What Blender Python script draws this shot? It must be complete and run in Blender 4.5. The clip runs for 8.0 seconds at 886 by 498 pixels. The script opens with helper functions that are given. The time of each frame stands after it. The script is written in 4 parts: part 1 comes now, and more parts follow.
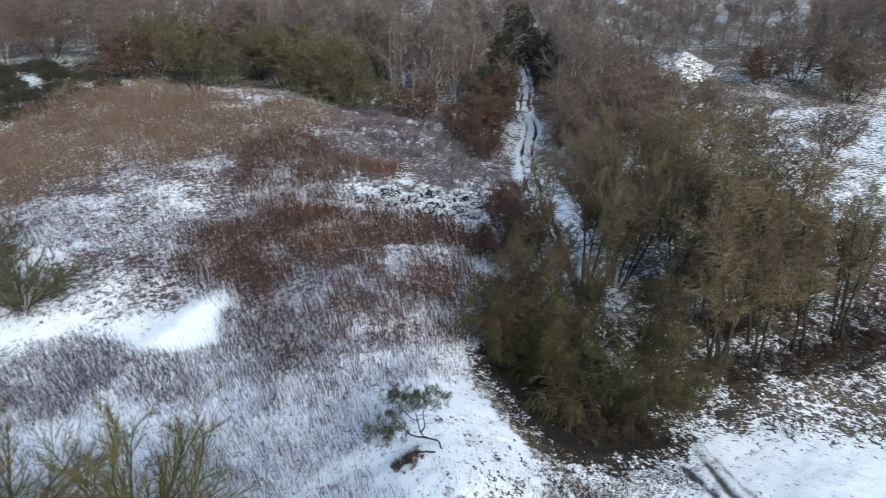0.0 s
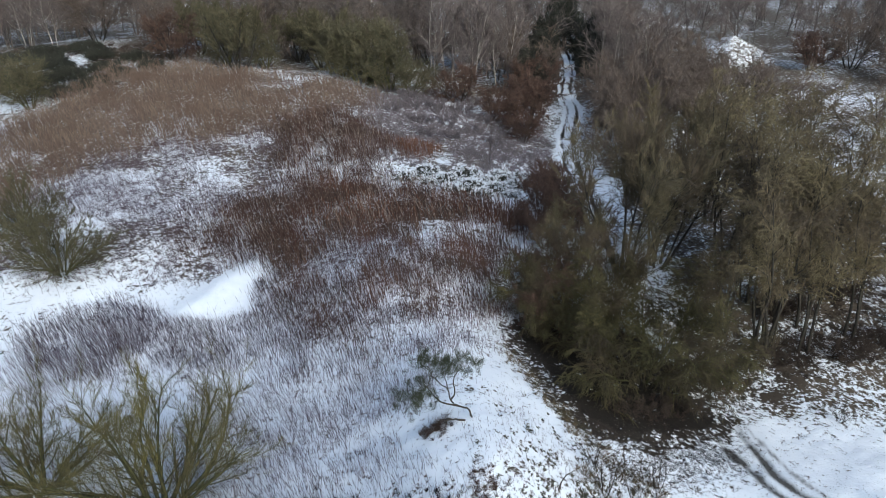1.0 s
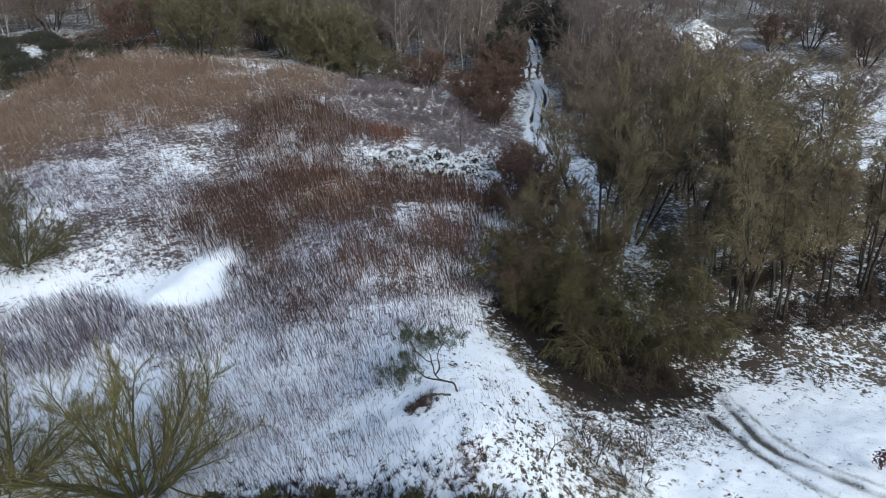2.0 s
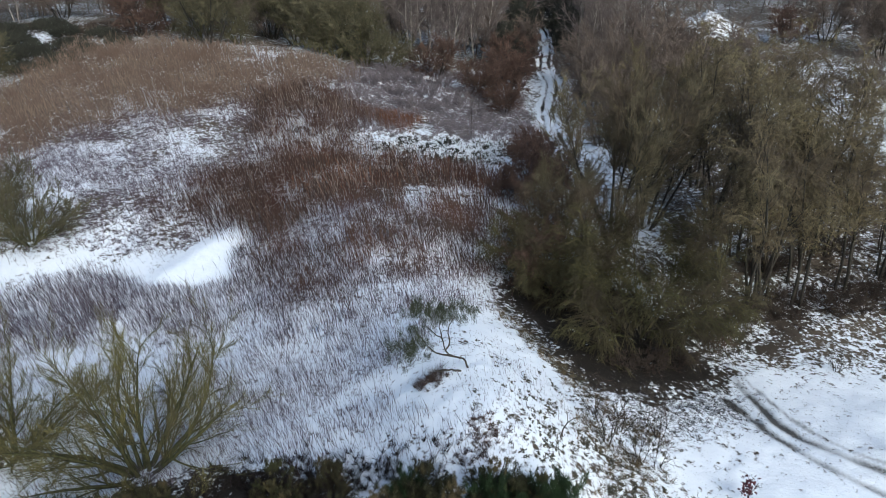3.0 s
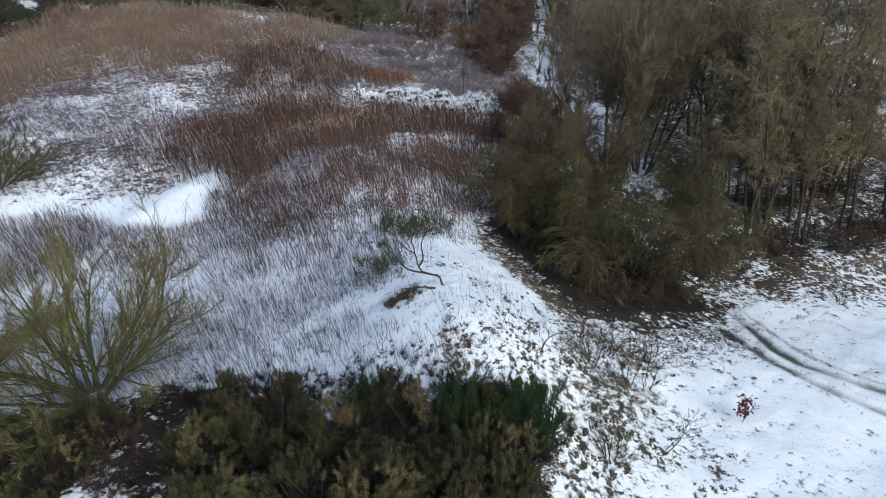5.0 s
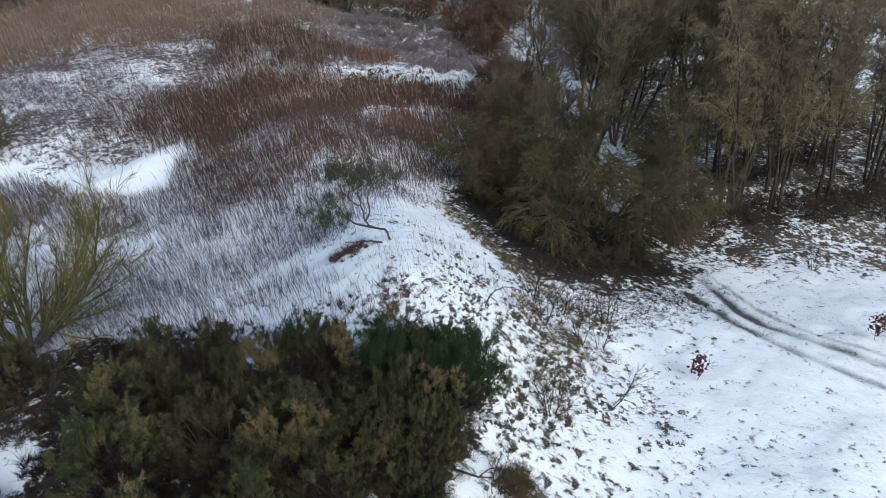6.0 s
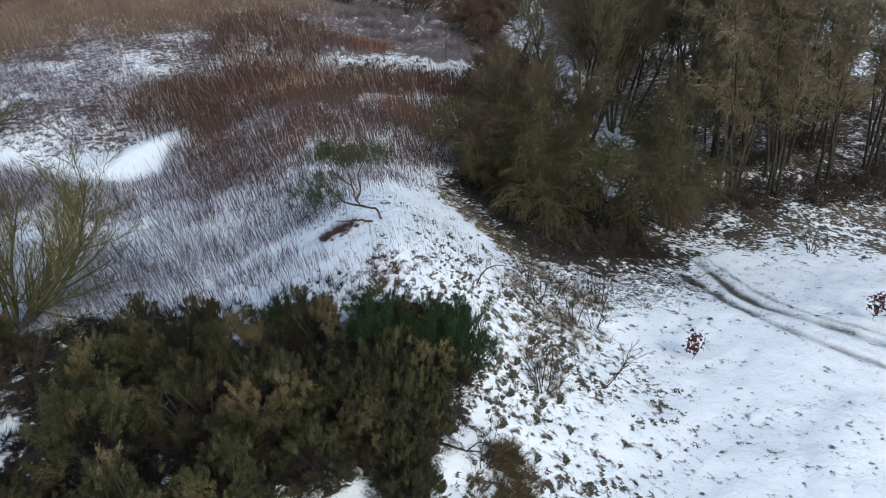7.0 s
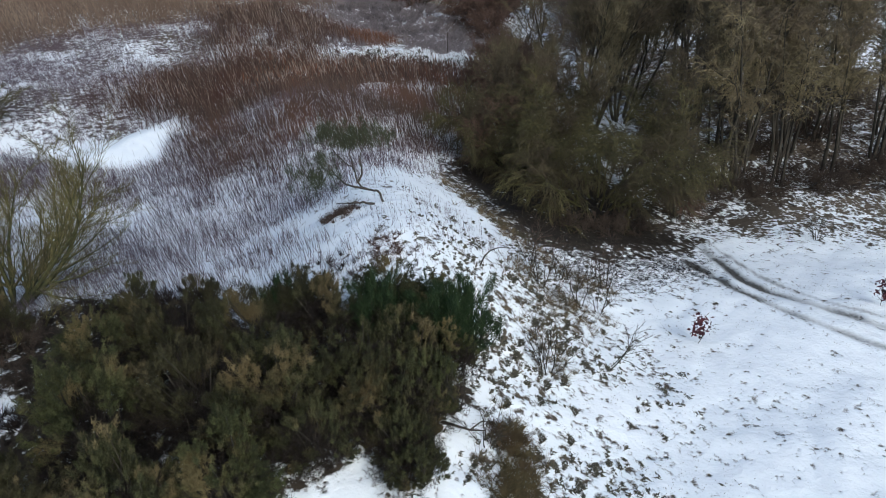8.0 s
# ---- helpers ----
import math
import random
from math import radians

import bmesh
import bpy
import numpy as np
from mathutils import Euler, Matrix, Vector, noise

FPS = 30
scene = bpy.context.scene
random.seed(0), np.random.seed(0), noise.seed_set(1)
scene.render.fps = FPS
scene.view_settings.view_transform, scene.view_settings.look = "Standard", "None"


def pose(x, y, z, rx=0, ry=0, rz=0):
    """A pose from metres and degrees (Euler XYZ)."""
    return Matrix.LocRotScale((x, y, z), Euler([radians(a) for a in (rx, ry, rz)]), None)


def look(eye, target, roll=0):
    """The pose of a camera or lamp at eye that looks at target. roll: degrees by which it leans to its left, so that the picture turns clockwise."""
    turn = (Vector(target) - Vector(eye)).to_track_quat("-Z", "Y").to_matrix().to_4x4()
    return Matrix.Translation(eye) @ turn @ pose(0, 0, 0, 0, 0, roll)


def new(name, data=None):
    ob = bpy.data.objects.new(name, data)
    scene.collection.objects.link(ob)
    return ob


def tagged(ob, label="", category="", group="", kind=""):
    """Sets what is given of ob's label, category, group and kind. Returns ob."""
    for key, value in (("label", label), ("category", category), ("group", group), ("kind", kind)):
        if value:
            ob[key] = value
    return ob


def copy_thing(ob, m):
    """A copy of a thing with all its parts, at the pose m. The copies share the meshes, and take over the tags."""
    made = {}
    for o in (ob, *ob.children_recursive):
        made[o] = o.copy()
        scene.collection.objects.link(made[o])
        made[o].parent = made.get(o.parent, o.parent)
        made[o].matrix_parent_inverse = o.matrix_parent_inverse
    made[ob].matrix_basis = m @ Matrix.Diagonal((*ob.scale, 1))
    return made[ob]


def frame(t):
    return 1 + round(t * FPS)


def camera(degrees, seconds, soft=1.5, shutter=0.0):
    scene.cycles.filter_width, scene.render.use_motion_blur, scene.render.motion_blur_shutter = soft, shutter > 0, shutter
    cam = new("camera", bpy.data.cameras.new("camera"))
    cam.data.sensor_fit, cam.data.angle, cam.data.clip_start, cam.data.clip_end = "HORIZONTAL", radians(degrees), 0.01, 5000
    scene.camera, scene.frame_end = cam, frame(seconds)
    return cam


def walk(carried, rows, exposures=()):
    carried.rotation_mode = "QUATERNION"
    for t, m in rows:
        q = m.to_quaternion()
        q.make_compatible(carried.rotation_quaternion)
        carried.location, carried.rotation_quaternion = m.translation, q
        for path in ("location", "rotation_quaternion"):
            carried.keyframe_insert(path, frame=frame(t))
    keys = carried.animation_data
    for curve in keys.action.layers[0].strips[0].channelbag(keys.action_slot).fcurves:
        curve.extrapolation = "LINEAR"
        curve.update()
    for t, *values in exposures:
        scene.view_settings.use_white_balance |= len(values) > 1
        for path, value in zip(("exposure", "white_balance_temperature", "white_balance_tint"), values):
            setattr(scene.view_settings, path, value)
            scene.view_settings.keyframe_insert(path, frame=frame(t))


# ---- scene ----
cam = camera(65.3, 8.0, soft=0.7, shutter=0.25)
PATH = [
    (0, (-0.044, -0.391, 24.241), (-0.041, 1.415, 23.382), 0.1),
    (0.1, (0.005, -0.354, 24.088), (-0.036, 1.449, 23.224), 0.04),
    (0.2, (0.054, -0.318, 23.935), (-0.008, 1.484, 23.069), -0.02),
    (0.3, (0.104, -0.281, 23.783), (0.018, 1.518, 22.913), -0.08),
    (0.5, (0.202, -0.208, 23.477), (0.1, 1.59, 22.607), -0.2),
    (1, (0.125, -0.095, 22.688), (0.019, 1.7, 21.813), -0.3),
    (1.2, (0.011, -0.086, 22.476), (-0.102, 1.703, 21.589), -0.42),
    (1.4, (-0.104, -0.077, 22.265), (-0.22, 1.71, 21.374), -0.54),
    (1.5, (-0.161, -0.073, 22.159), (-0.227, 1.718, 21.271), -0.6),
    (1.6, (-0.216, -0.056, 22.069), (-0.248, 1.735, 21.181), -0.6),
    (1.7, (-0.27, -0.04, 21.98), (-0.28, 1.751, 21.09), -0.6),
    (2.8, (-0.514, 0.099, 20.918), (-0.549, 1.886, 20.021), -0.3),
    (3, (-0.538, 0.14, 20.597), (-0.574, 1.926, 19.697), -0.3),
    (3.5, (-0.549, 0.203, 19.74), (-0.588, 1.985, 18.833), -0.3),
    (4, (-0.28, 0.282, 18.953), (-0.318, 2.062, 18.041), -0.4),
    (4.5, (-0.053, 0.371, 18.037), (-0.093, 2.148, 17.121), -0.5),
    (4.7, (0.096, 0.431, 17.661), (0.054, 2.207, 16.743), -0.6),
    (5.8, (2.121, 0.555, 15.678), (2.067, 2.329, 14.756), -0.7),
    (6, (2.451, 0.584, 15.371), (2.393, 2.355, 14.444), -0.7),
    (6.5, (2.715, 0.599, 15.07), (2.654, 2.368, 14.14), -0.9),
    (7, (2.776, 0.58, 14.65), (2.713, 2.349, 13.718), -0.9),
    (7.5, (2.782, 0.562, 14.115), (2.717, 2.329, 13.179), -0.9),
    (8, (2.708, 0.597, 14.075), (2.643, 2.363, 13.138), -0.8),
]
EXPOSURES = [(0.0, 0.70), (0.5, 0.58), (1.0, 0.56), (3.5, 0.55), (6.0, 0.47), (8.0, 0.38)]
KELVIN, TINT = 5900, 1
walk(cam, [(t, look(eye, target, roll)) for t, eye, target, roll in PATH], [(t, stops, KELVIN, TINT) for t, stops in EXPOSURES])

# ---- sky and light: overcast winter afternoon ----
world = bpy.data.worlds.new("sky")
scene.world = world
world.use_nodes = True
wn = world.node_tree
sky = wn.nodes.new("ShaderNodeTexSky")
sky.sky_type, sky.sun_disc = "NISHITA", False
sky.sun_elevation, sky.sun_rotation = radians(34), radians(150)
sky.air_density, sky.dust_density, sky.ozone_density = 1.0, 4.0, 1.0
wn.links.new(sky.outputs[0], wn.nodes["Background"].inputs[0])
wn.nodes["Background"].inputs[1].default_value = 0.13
sun = new("sun", bpy.data.lights.new("sun", "SUN"))
sun.data.energy, sun.data.angle, sun.data.color = 0.9, radians(40), (1.0, 0.985, 0.96)
sun.matrix_world = look((0, 0, 50), (-22, 38, 20))


# ---- numbers ----
def lattice(ix, iy, seed):
    v = np.sin(ix * 127.1 + iy * 311.7 + seed * 74.7) * 43758.5453
    return v - np.floor(v)


def vnoise(x, y, size, seed=0):
    """Smooth noise from 0 to 1 with lumps of that size in metres."""
    x, y = np.asarray(x, float) / size + 1000, np.asarray(y, float) / size + 1000
    ix, iy = np.floor(x), np.floor(y)
    u, v = x - ix, y - iy
    u, v = u * u * (3 - 2 * u), v * v * (3 - 2 * v)
    return ((lattice(ix, iy, seed) * (1 - u) + lattice(ix + 1, iy, seed) * u) * (1 - v)
            + (lattice(ix, iy + 1, seed) * (1 - u) + lattice(ix + 1, iy + 1, seed) * u) * v)


def smooth(a, b, v):
    s = np.clip((v - a) / (b - a), 0, 1)
    return s * s * (3 - 2 * s)


def inside(poly, x, y, rough=1.2):
    """Whether places lie in a polygon of the plan, with a ragged edge."""
    x = np.asarray(x, float) + rough * 2 * (vnoise(x, y, 2.2, 5) - 0.5) + rough * (vnoise(x, y, 0.6, 6) - 0.5)
    y = np.asarray(y, float) + rough * 2 * (vnoise(x, y, 2.2, 7) - 0.5) + rough * (vnoise(x, y, 0.6, 8) - 0.5)
    hit = np.zeros(x.shape, bool)
    for (ax, ay), (bx, by) in zip(poly, poly[1:] + poly[:1]):
        if ay != by:
            hit ^= ((ay > y) != (by > y)) & (x < (bx - ax) * (y - ay) / (by - ay) + ax)
    return hit


def within(poly, x, y, soft=0.6, rough=1.0):
    """How far places lie in a polygon, from 0 to 1 across a ragged, soft edge."""
    total = 0.0
    for k in range(8):
        total = total + inside(poly, x + soft * math.cos(k * 2.4) * (k + 1) / 8, y + soft * math.sin(k * 2.4) * (k + 1) / 8, rough)
    return total / 8


def along(line, x, y):
    """Distance from places to a line of the plan."""
    best = np.full(np.shape(x), 1e9)
    for (ax, ay), (bx, by) in zip(line, line[1:]):
        u = np.clip(((x - ax) * (bx - ax) + (y - ay) * (by - ay)) / ((bx - ax) ** 2 + (by - ay) ** 2), 0, 1)
        best = np.minimum(best, np.hypot(x - ax - u * (bx - ax), y - ay - u * (by - ay)))
    return best


# ---- plan of the place ----
BASE = 1.03
MOUNDS = [
    (1, 19, 4, 5, 2.89), (-1, 25, 4, 6, 2.1), (-4, 33, 5, 7, 1.5),
    (-5, 40.5, 8, 7, 1.7), (0, 10, 6, 7, 1.8), (-9, 15, 6, 8, 2.13),
    (-27, 66, 16, 10, 1.99), (-27, 84, 16, 12, 1.97), (-14, 50, 12, 8, 0.42),
    (0, 51, 7, 6, 0.89), (9, 12, 12, 14, 0.52), (20, 25, 14, 12, -1.14),
    (6, 27, 4, 6, 0.72), (9, 80, 14, 25, -2.66), (-20, 31, 9, 8, -0.45),
    (-30, 45, 9, 9, 1.07), (5, 20, 3, 4, 0.15), (-55, 105, 30, 28, 4.14),
    (17, 21, 7, 6, 1.07),
]
RUT_A = [(11.1, 27.4), (11.2, 26.4), (11.45, 25.3), (11.9, 24.0), (12.2, 22.8), (12.65, 21.75), (13.25, 20.7), (13.9, 19.85), (14.6, 19.15), (15.3, 18.5), (18, 16.7), (23, 14.6)]
RUT_B = [(12.5, 28.6), (12.5, 27.0), (12.65, 25.6), (12.85, 24.3), (13.0, 23.0), (13.4, 22.1), (14.0, 21.4), (14.7, 20.7), (15.4, 20.1), (16.2, 19.5), (19, 17.8), (24, 15.7)]
RUT_C = [(12.8, 28.5), (13.1, 26.3), (13.45, 24.5), (13.8, 23.1), (14.3, 22.1), (14.95, 21.1), (15.9, 20.4), (17.5, 19.4), (20, 18.2), (25, 16.4)]
RUT_D = [(10.9, 27.2), (11.1, 26.0), (11.4, 24.8), (11.7, 23.9)]
TRACK = [(9.6, 29.5), (8.8, 38), (8.9, 48), (9.4, 61.6), (9.6, 70.2), (10.4, 81.7), (11.9, 90.3), (11.9, 95), (12.1, 101), (13.0, 107), (13.6, 116), (14, 135)]
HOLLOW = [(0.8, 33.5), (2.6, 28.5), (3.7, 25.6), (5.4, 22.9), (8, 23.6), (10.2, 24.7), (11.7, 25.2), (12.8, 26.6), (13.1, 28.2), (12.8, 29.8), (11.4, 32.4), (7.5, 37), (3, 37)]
REEDS_BACK = [(-37, 47), (-54, 68), (-49, 78), (-46, 90), (-38, 90.5), (-32, 88), (-22, 86), (-15.5, 86.5), (-12.5, 80), (-19, 70), (-22.5, 64), (-30, 61.5), (-35.5, 57)]
REEDS_DARK = [(-21, 70), (-14, 77), (-9, 64), (-7.8, 57), (-4, 55.5), (-1, 50.5), (3.5, 50), (4, 47), (1, 45.6), (-6, 44.2), (-9, 41.5), (-14, 41), (-19.4, 42.6), (-21, 47.5), (-17.4, 54.5)]
REEDS_THIN = [(-25.5, 31.5), (-20.5, 36), (-17.6, 34), (-13.4, 35.4), (-13.6, 41), (-6, 42), (1.4, 44), (1.2, 32.8), (-1.6, 28), (-2, 22.3), (-0.6, 17.6), (-4, 16.5), (-8, 18), (-12, 16), (-22, 20)]
REEDS_PURPLE = [(-26, 31.5), (-24.2, 34.6), (-19.8, 36.2), (-18.2, 33.4), (-14.5, 33.2), (-12, 31), (-15, 29.6), (-18, 31.4), (-20, 28.6), (-23, 29)]
REEDS_MID = [(-13.4, 36.5), (-10, 33), (-7, 30.2), (-3, 30.6), (1.6, 33.5), (2.4, 44.5), (-6, 45), (-13.6, 41.5)]
REEDS_RUSTY = [(-8.6, 66), (-7.5, 69.5), (-4.2, 70), (-3.4, 67), (-5.5, 64.5)]
BRACKEN = [(-20, 68), (-15, 74), (-10, 66), (-9, 58), (-14, 55), (-18.5, 59)]
REEDS_BAND = [(-12, 46), (-9, 44.5), (-3, 47), (3.6, 46), (4.6, 49), (-1, 50.5), (-8, 49.5), (-11, 56), (-13, 52)]
REEDS_UPPER = [(-16, 33.2), (-13, 36), (-10, 34), (-3, 33), (1.5, 35), (1.2, 31), (-2, 28), (-8, 27.5), (-13, 29.5)]
BANK_TOP = [(-1, 17.5), (-0.5, 20), (0.6, 22.8), (1.6, 25.6), (3.2, 23.4), (3.6, 20.5), (3.0, 18)]
SNOW_TONGUE = [(-18.6, 34.3), (-18.0, 36.4), (-17.5, 38.3), (-16.9, 39.5), (-15.8, 40.9), (-14.8, 41.5), (-14.2, 40.0), (-13.9, 37.0), (-13.5, 35.0), (-15.1, 34.2)]
SNOW_BAND = [(-34, 36.5), (-25.2, 38.2), (-21.4, 40.2), (-18.0, 39), (-19.5, 35.8), (-24.1, 35.4), (-26.5, 31), (-34, 28)]
SNOW_FIELD = [(-40, 37), (-37, 57.5), (-31, 62.5), (-23, 66), (-18.5, 64), (-16.5, 55), (-20.5, 48), (-19, 43), (-16, 41), (-19, 38.6), (-25, 37.0)]
FAR_PATCH = [(-8.8, 61.5), (-4, 66), (5, 63), (3.4, 53.4), (-1.3, 51), (-4, 56.6)]
RIDGE_PATCH = [(-6, 42.6), (-3.7, 46), (1, 46), (0.4, 42.8), (-5, 40.8)]
GORSE_DARK_FLOOR = [(-13, 15.8), (-12.5, 18.2), (-9.5, 17.5), (-6, 17), (-1.5, 15.6), (2.8, 14.2), (2.3, 12.6), (1.5, 12.1), (0.4, 11.3), (-0.8, 10.8), (-1.6, 8), (-12.0, 8), (-11.0, 11.6), (-7.3, 11.9), (-7.2, 14.0), (-9.8, 13.4), (-13.5, 12.6), (-17, 14.6), (-16, 17)]
GROVE_FRINGE = [(10.8, 30), (12.8, 29.2), (17, 28.6), (21, 27), (32, 25), (34, 34), (14, 36), (11, 44), (10, 36)]
UNDER_GROVE = [(11.8, 28.4), (14.7, 29.1), (18.4, 31.4), (21, 34.4), (27, 35.5), (24, 37), (15, 35.3), (12, 33)]
BROOM_CLEAR = [(-2.6, 20.4), (-2.8, 22.6), (-1.4, 23.4), (0.8, 23), (0.8, 20.6), (-1, 19.6)]
GROVE = [(13.5, 33), (15, 31.4), (28, 32), (34, 45), (34, 64), (13, 68), (12.5, 48)]


def eased(line, n=5):
    """The same line with rounded corners."""
    p = np.array([line[0], *line, line[-1]], float)
    out = []
    for a, b, c, d in zip(p, p[1:], p[2:], p[3:]):
        for u in np.arange(n) / n:
            out.append(tuple(0.5 * (2 * b + (c - a) * u + (2 * a - 5 * b + 4 * c - d) * u * u + (3 * b - a - 3 * c + d) * u ** 3)))
    return out + [tuple(line[-1])]


RUT_A, RUT_B, RUT_C, RUT_D, TRACK = eased(RUT_A), eased(RUT_B), eased(RUT_C), eased(RUT_D), eased(TRACK, 4)


DRIFT = [(-17.3, 35.9, 1.2, 1.3, 0.40), (-16.3, 38.2, 1.1, 1.3, 0.42), (-15.2, 40.3, 0.8, 1.1, 0.36)]


def height(x, y):
    z = BASE + 0 * x
    for cx, cy, sx, sy, a in MOUNDS + DRIFT:
        z = z + a * np.exp(-((x - cx) / sx) ** 2 - ((y - cy) / sy) ** 2)
    far = smooth(90, 260, np.hypot(x, y - 40))
    z = z * (1 - far) + far * (2.0 + 5 * vnoise(x, y, 120, 3))
    z = z + 0.5 * (vnoise(x, y, 6.5, 1) - 0.5) + 0.16 * (vnoise(x, y, 1.7, 2) - 0.5) + 0.07 * (vnoise(x, y, 0.5, 4) - 0.5)
    for rut in (RUT_A, RUT_B):
        d = along(rut, x, y)
        z = z - 0.055 * np.exp(-(d / 0.17) ** 2) + 0.015 * np.exp(-((d - 0.38) / 0.16) ** 2)
    d = along(TRACK, x, y)
    z = z - 0.12 * np.exp(-((d - 0.65) / 0.22) ** 2)
    return z


def ground_at(x, y):
    return float(height(np.array([x], float), np.array([y], float))[0])


# ---- materials ----
def material(name, rough=0.8, spec=0.3):
    m = bpy.data.materials.new(name)
    m.use_nodes = True
    b = m.node_tree.nodes["Principled BSDF"]
    b.inputs["Roughness"].default_value = rough
    b.inputs["Specular IOR Level"].default_value = spec
    return m, m.node_tree, b


def node(nt, kind, **values):
    n = nt.nodes.new(kind)
    for key, value in values.items():
        n.inputs[key.replace("_", " ")].default_value = value
    return n


def mixed(nt, fac, a, b):
    n = nt.nodes.new("ShaderNodeMix")
    n.data_type = "RGBA"
    for slot, v in ((0, fac), (6, a), (7, b)):
        if isinstance(v, (int, float)):
            n.inputs[slot].default_value = v
        elif isinstance(v, tuple):
            n.inputs[slot].default_value = (*v, 1)
        else:
            nt.links.new(v, n.inputs[slot])
    return n.outputs[2]


def sums(nt, op, a, b, clamp=False):
    n = nt.nodes.new("ShaderNodeMath")
    n.operation, n.use_clamp = op, clamp
    for slot, v in ((0, a), (1, b)):
        if isinstance(v, (int, float)):
            n.inputs[slot].default_value = v
        else:
            nt.links.new(v, n.inputs[slot])
    return n.outputs[0]


def noise_of(nt, scale, detail=3.0, rough=0.55, stretch=None):
    geo = nt.nodes.new("ShaderNodeNewGeometry")
    src = geo.outputs["Position"]
    if stretch:
        mp = nt.nodes.new("ShaderNodeMapping")
        mp.inputs["Scale"].default_value = stretch
        nt.links.new(src, mp.inputs[0])
        src = mp.outputs[0]
    n = node(nt, "ShaderNodeTexNoise", Scale=scale, Detail=detail, Roughness=rough)
    nt.links.new(src, n.inputs["Vector"])
    return n.outputs[0]


def plant(name, dark, light, tip=None, rough=0.75, patch=0.8, gain=4.0, shift=-1.7, old=None, tone=False):
    """Twigs, stalks and leaves: each piece its own shade, with patches of a few metres."""
    m, nt, b = material(name, rough, 0.2)
    geo = nt.nodes.new("ShaderNodeNewGeometry")
    shade = geo.outputs["Random Per Island"]
    if tone:
        spray = nt.nodes.new("ShaderNodeAttribute")
        spray.attribute_name = "tone"
        shade = sums(nt, "ADD", sums(nt, "MULTIPLY", shade, 0.35), sums(nt, "MULTIPLY", spray.outputs["Fac"], 0.65))
    col = mixed(nt, shade, dark, light)
    if tip:
        n = sums(nt, "MULTIPLY_ADD", noise_of(nt, patch, 2.0), gain)
        nt.nodes[-1].inputs[2].default_value = shift
        nt.nodes[-1].use_clamp = True
        col = mixed(nt, n, col, tip)
    if old:
        info = nt.nodes.new("ShaderNodeObjectInfo")
        col = mixed(nt, sums(nt, "MULTIPLY", info.outputs["Random"], 0.6), col, old)
    nt.links.new(col, b.inputs["Base Color"])
    return m


def bark(name, dark, light, scale=9.0):
    m, nt, b = material(name, 0.85, 0.25)
    n = noise_of(nt, scale, 5.0, 0.65, (1, 1, 0.35))
    ramp = sums(nt, "MULTIPLY_ADD", n, 2.4)
    nt.nodes[-1].inputs[2].default_value = -0.7
    nt.nodes[-1].use_clamp = True
    nt.links.new(mixed(nt, ramp, dark, light), b.inputs["Base Color"])
    bump = node(nt, "ShaderNodeBump", Strength=0.5, Distance=0.02)
    nt.links.new(n, bump.inputs["Height"])
    nt.links.new(bump.outputs[0], b.inputs["Normal"])
    return m


def ground_material():
    """Thin snow that lets soil, dead grass and leaf litter through, by the cover painted on the mesh: red mud and
    blackened ground under gorse and grove, green plants, blue reed straw.
    """
    m, nt, b = material("snowy_ground", 0.8, 0.12)
    cover = nt.nodes.new("ShaderNodeVertexColor")
    cover.layer_name = "cover"
    sep = nt.nodes.new("ShaderNodeSeparateColor")
    nt.links.new(cover.outputs[0], sep.inputs[0])
    mud, veg, straw = sep.outputs[0], sep.outputs[1], sep.outputs[2]
    fine, mid = noise_of(nt, 5.5, 4.0, 0.6), noise_of(nt, 2.0, 3.0, 0.6)
    snow = mixed(nt, mid, (0.705, 0.75, 0.83), (0.86, 0.89, 0.93))
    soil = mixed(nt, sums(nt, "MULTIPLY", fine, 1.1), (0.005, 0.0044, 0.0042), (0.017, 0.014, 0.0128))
    grass = mixed(nt, fine, (0.045, 0.038, 0.030), (0.15, 0.118, 0.088))
    reed = mixed(nt, fine, (0.045, 0.03, 0.024), (0.135, 0.092, 0.07))
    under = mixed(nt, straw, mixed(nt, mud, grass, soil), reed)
    amount = sums(nt, "MAXIMUM", sums(nt, "MAXIMUM", mud, veg), straw)
    field = sums(nt, "ADD", sums(nt, "MULTIPLY", fine, 0.55), sums(nt, "MULTIPLY", mid, 0.45))
    field = sums(nt, "MULTIPLY_ADD", field, 2.4)
    nt.nodes[-1].inputs[2].default_value = -0.7
    bare = sums(nt, "MULTIPLY_ADD", sums(nt, "SUBTRACT", amount, field), 5.0)
    nt.nodes[-1].inputs[2].default_value = 0.2
    nt.nodes[-1].use_clamp = True
    slush = mixed(nt, fine, (0.016, 0.0155, 0.015), (0.15, 0.145, 0.14))
    worn = sums(nt, "MULTIPLY", cover.outputs[1], sums(nt, "MULTIPLY_ADD", fine, 1.4))
    nt.nodes[-2].inputs[2].default_value = 0.6
    nt.nodes[-1].use_clamp = True
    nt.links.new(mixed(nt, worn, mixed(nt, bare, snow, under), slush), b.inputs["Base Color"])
    bump = node(nt, "ShaderNodeBump", Strength=0.75, Distance=0.06)
    nt.links.new(sums(nt, "SUBTRACT", sums(nt, "ADD", sums(nt, "MULTIPLY", mid, 1.3), sums(nt, "MULTIPLY", fine, 0.7)), sums(nt, "MULTIPLY", bare, 0.5)), bump.inputs["Height"])
    nt.links.new(bump.outputs[0], b.inputs["Normal"])
    return m


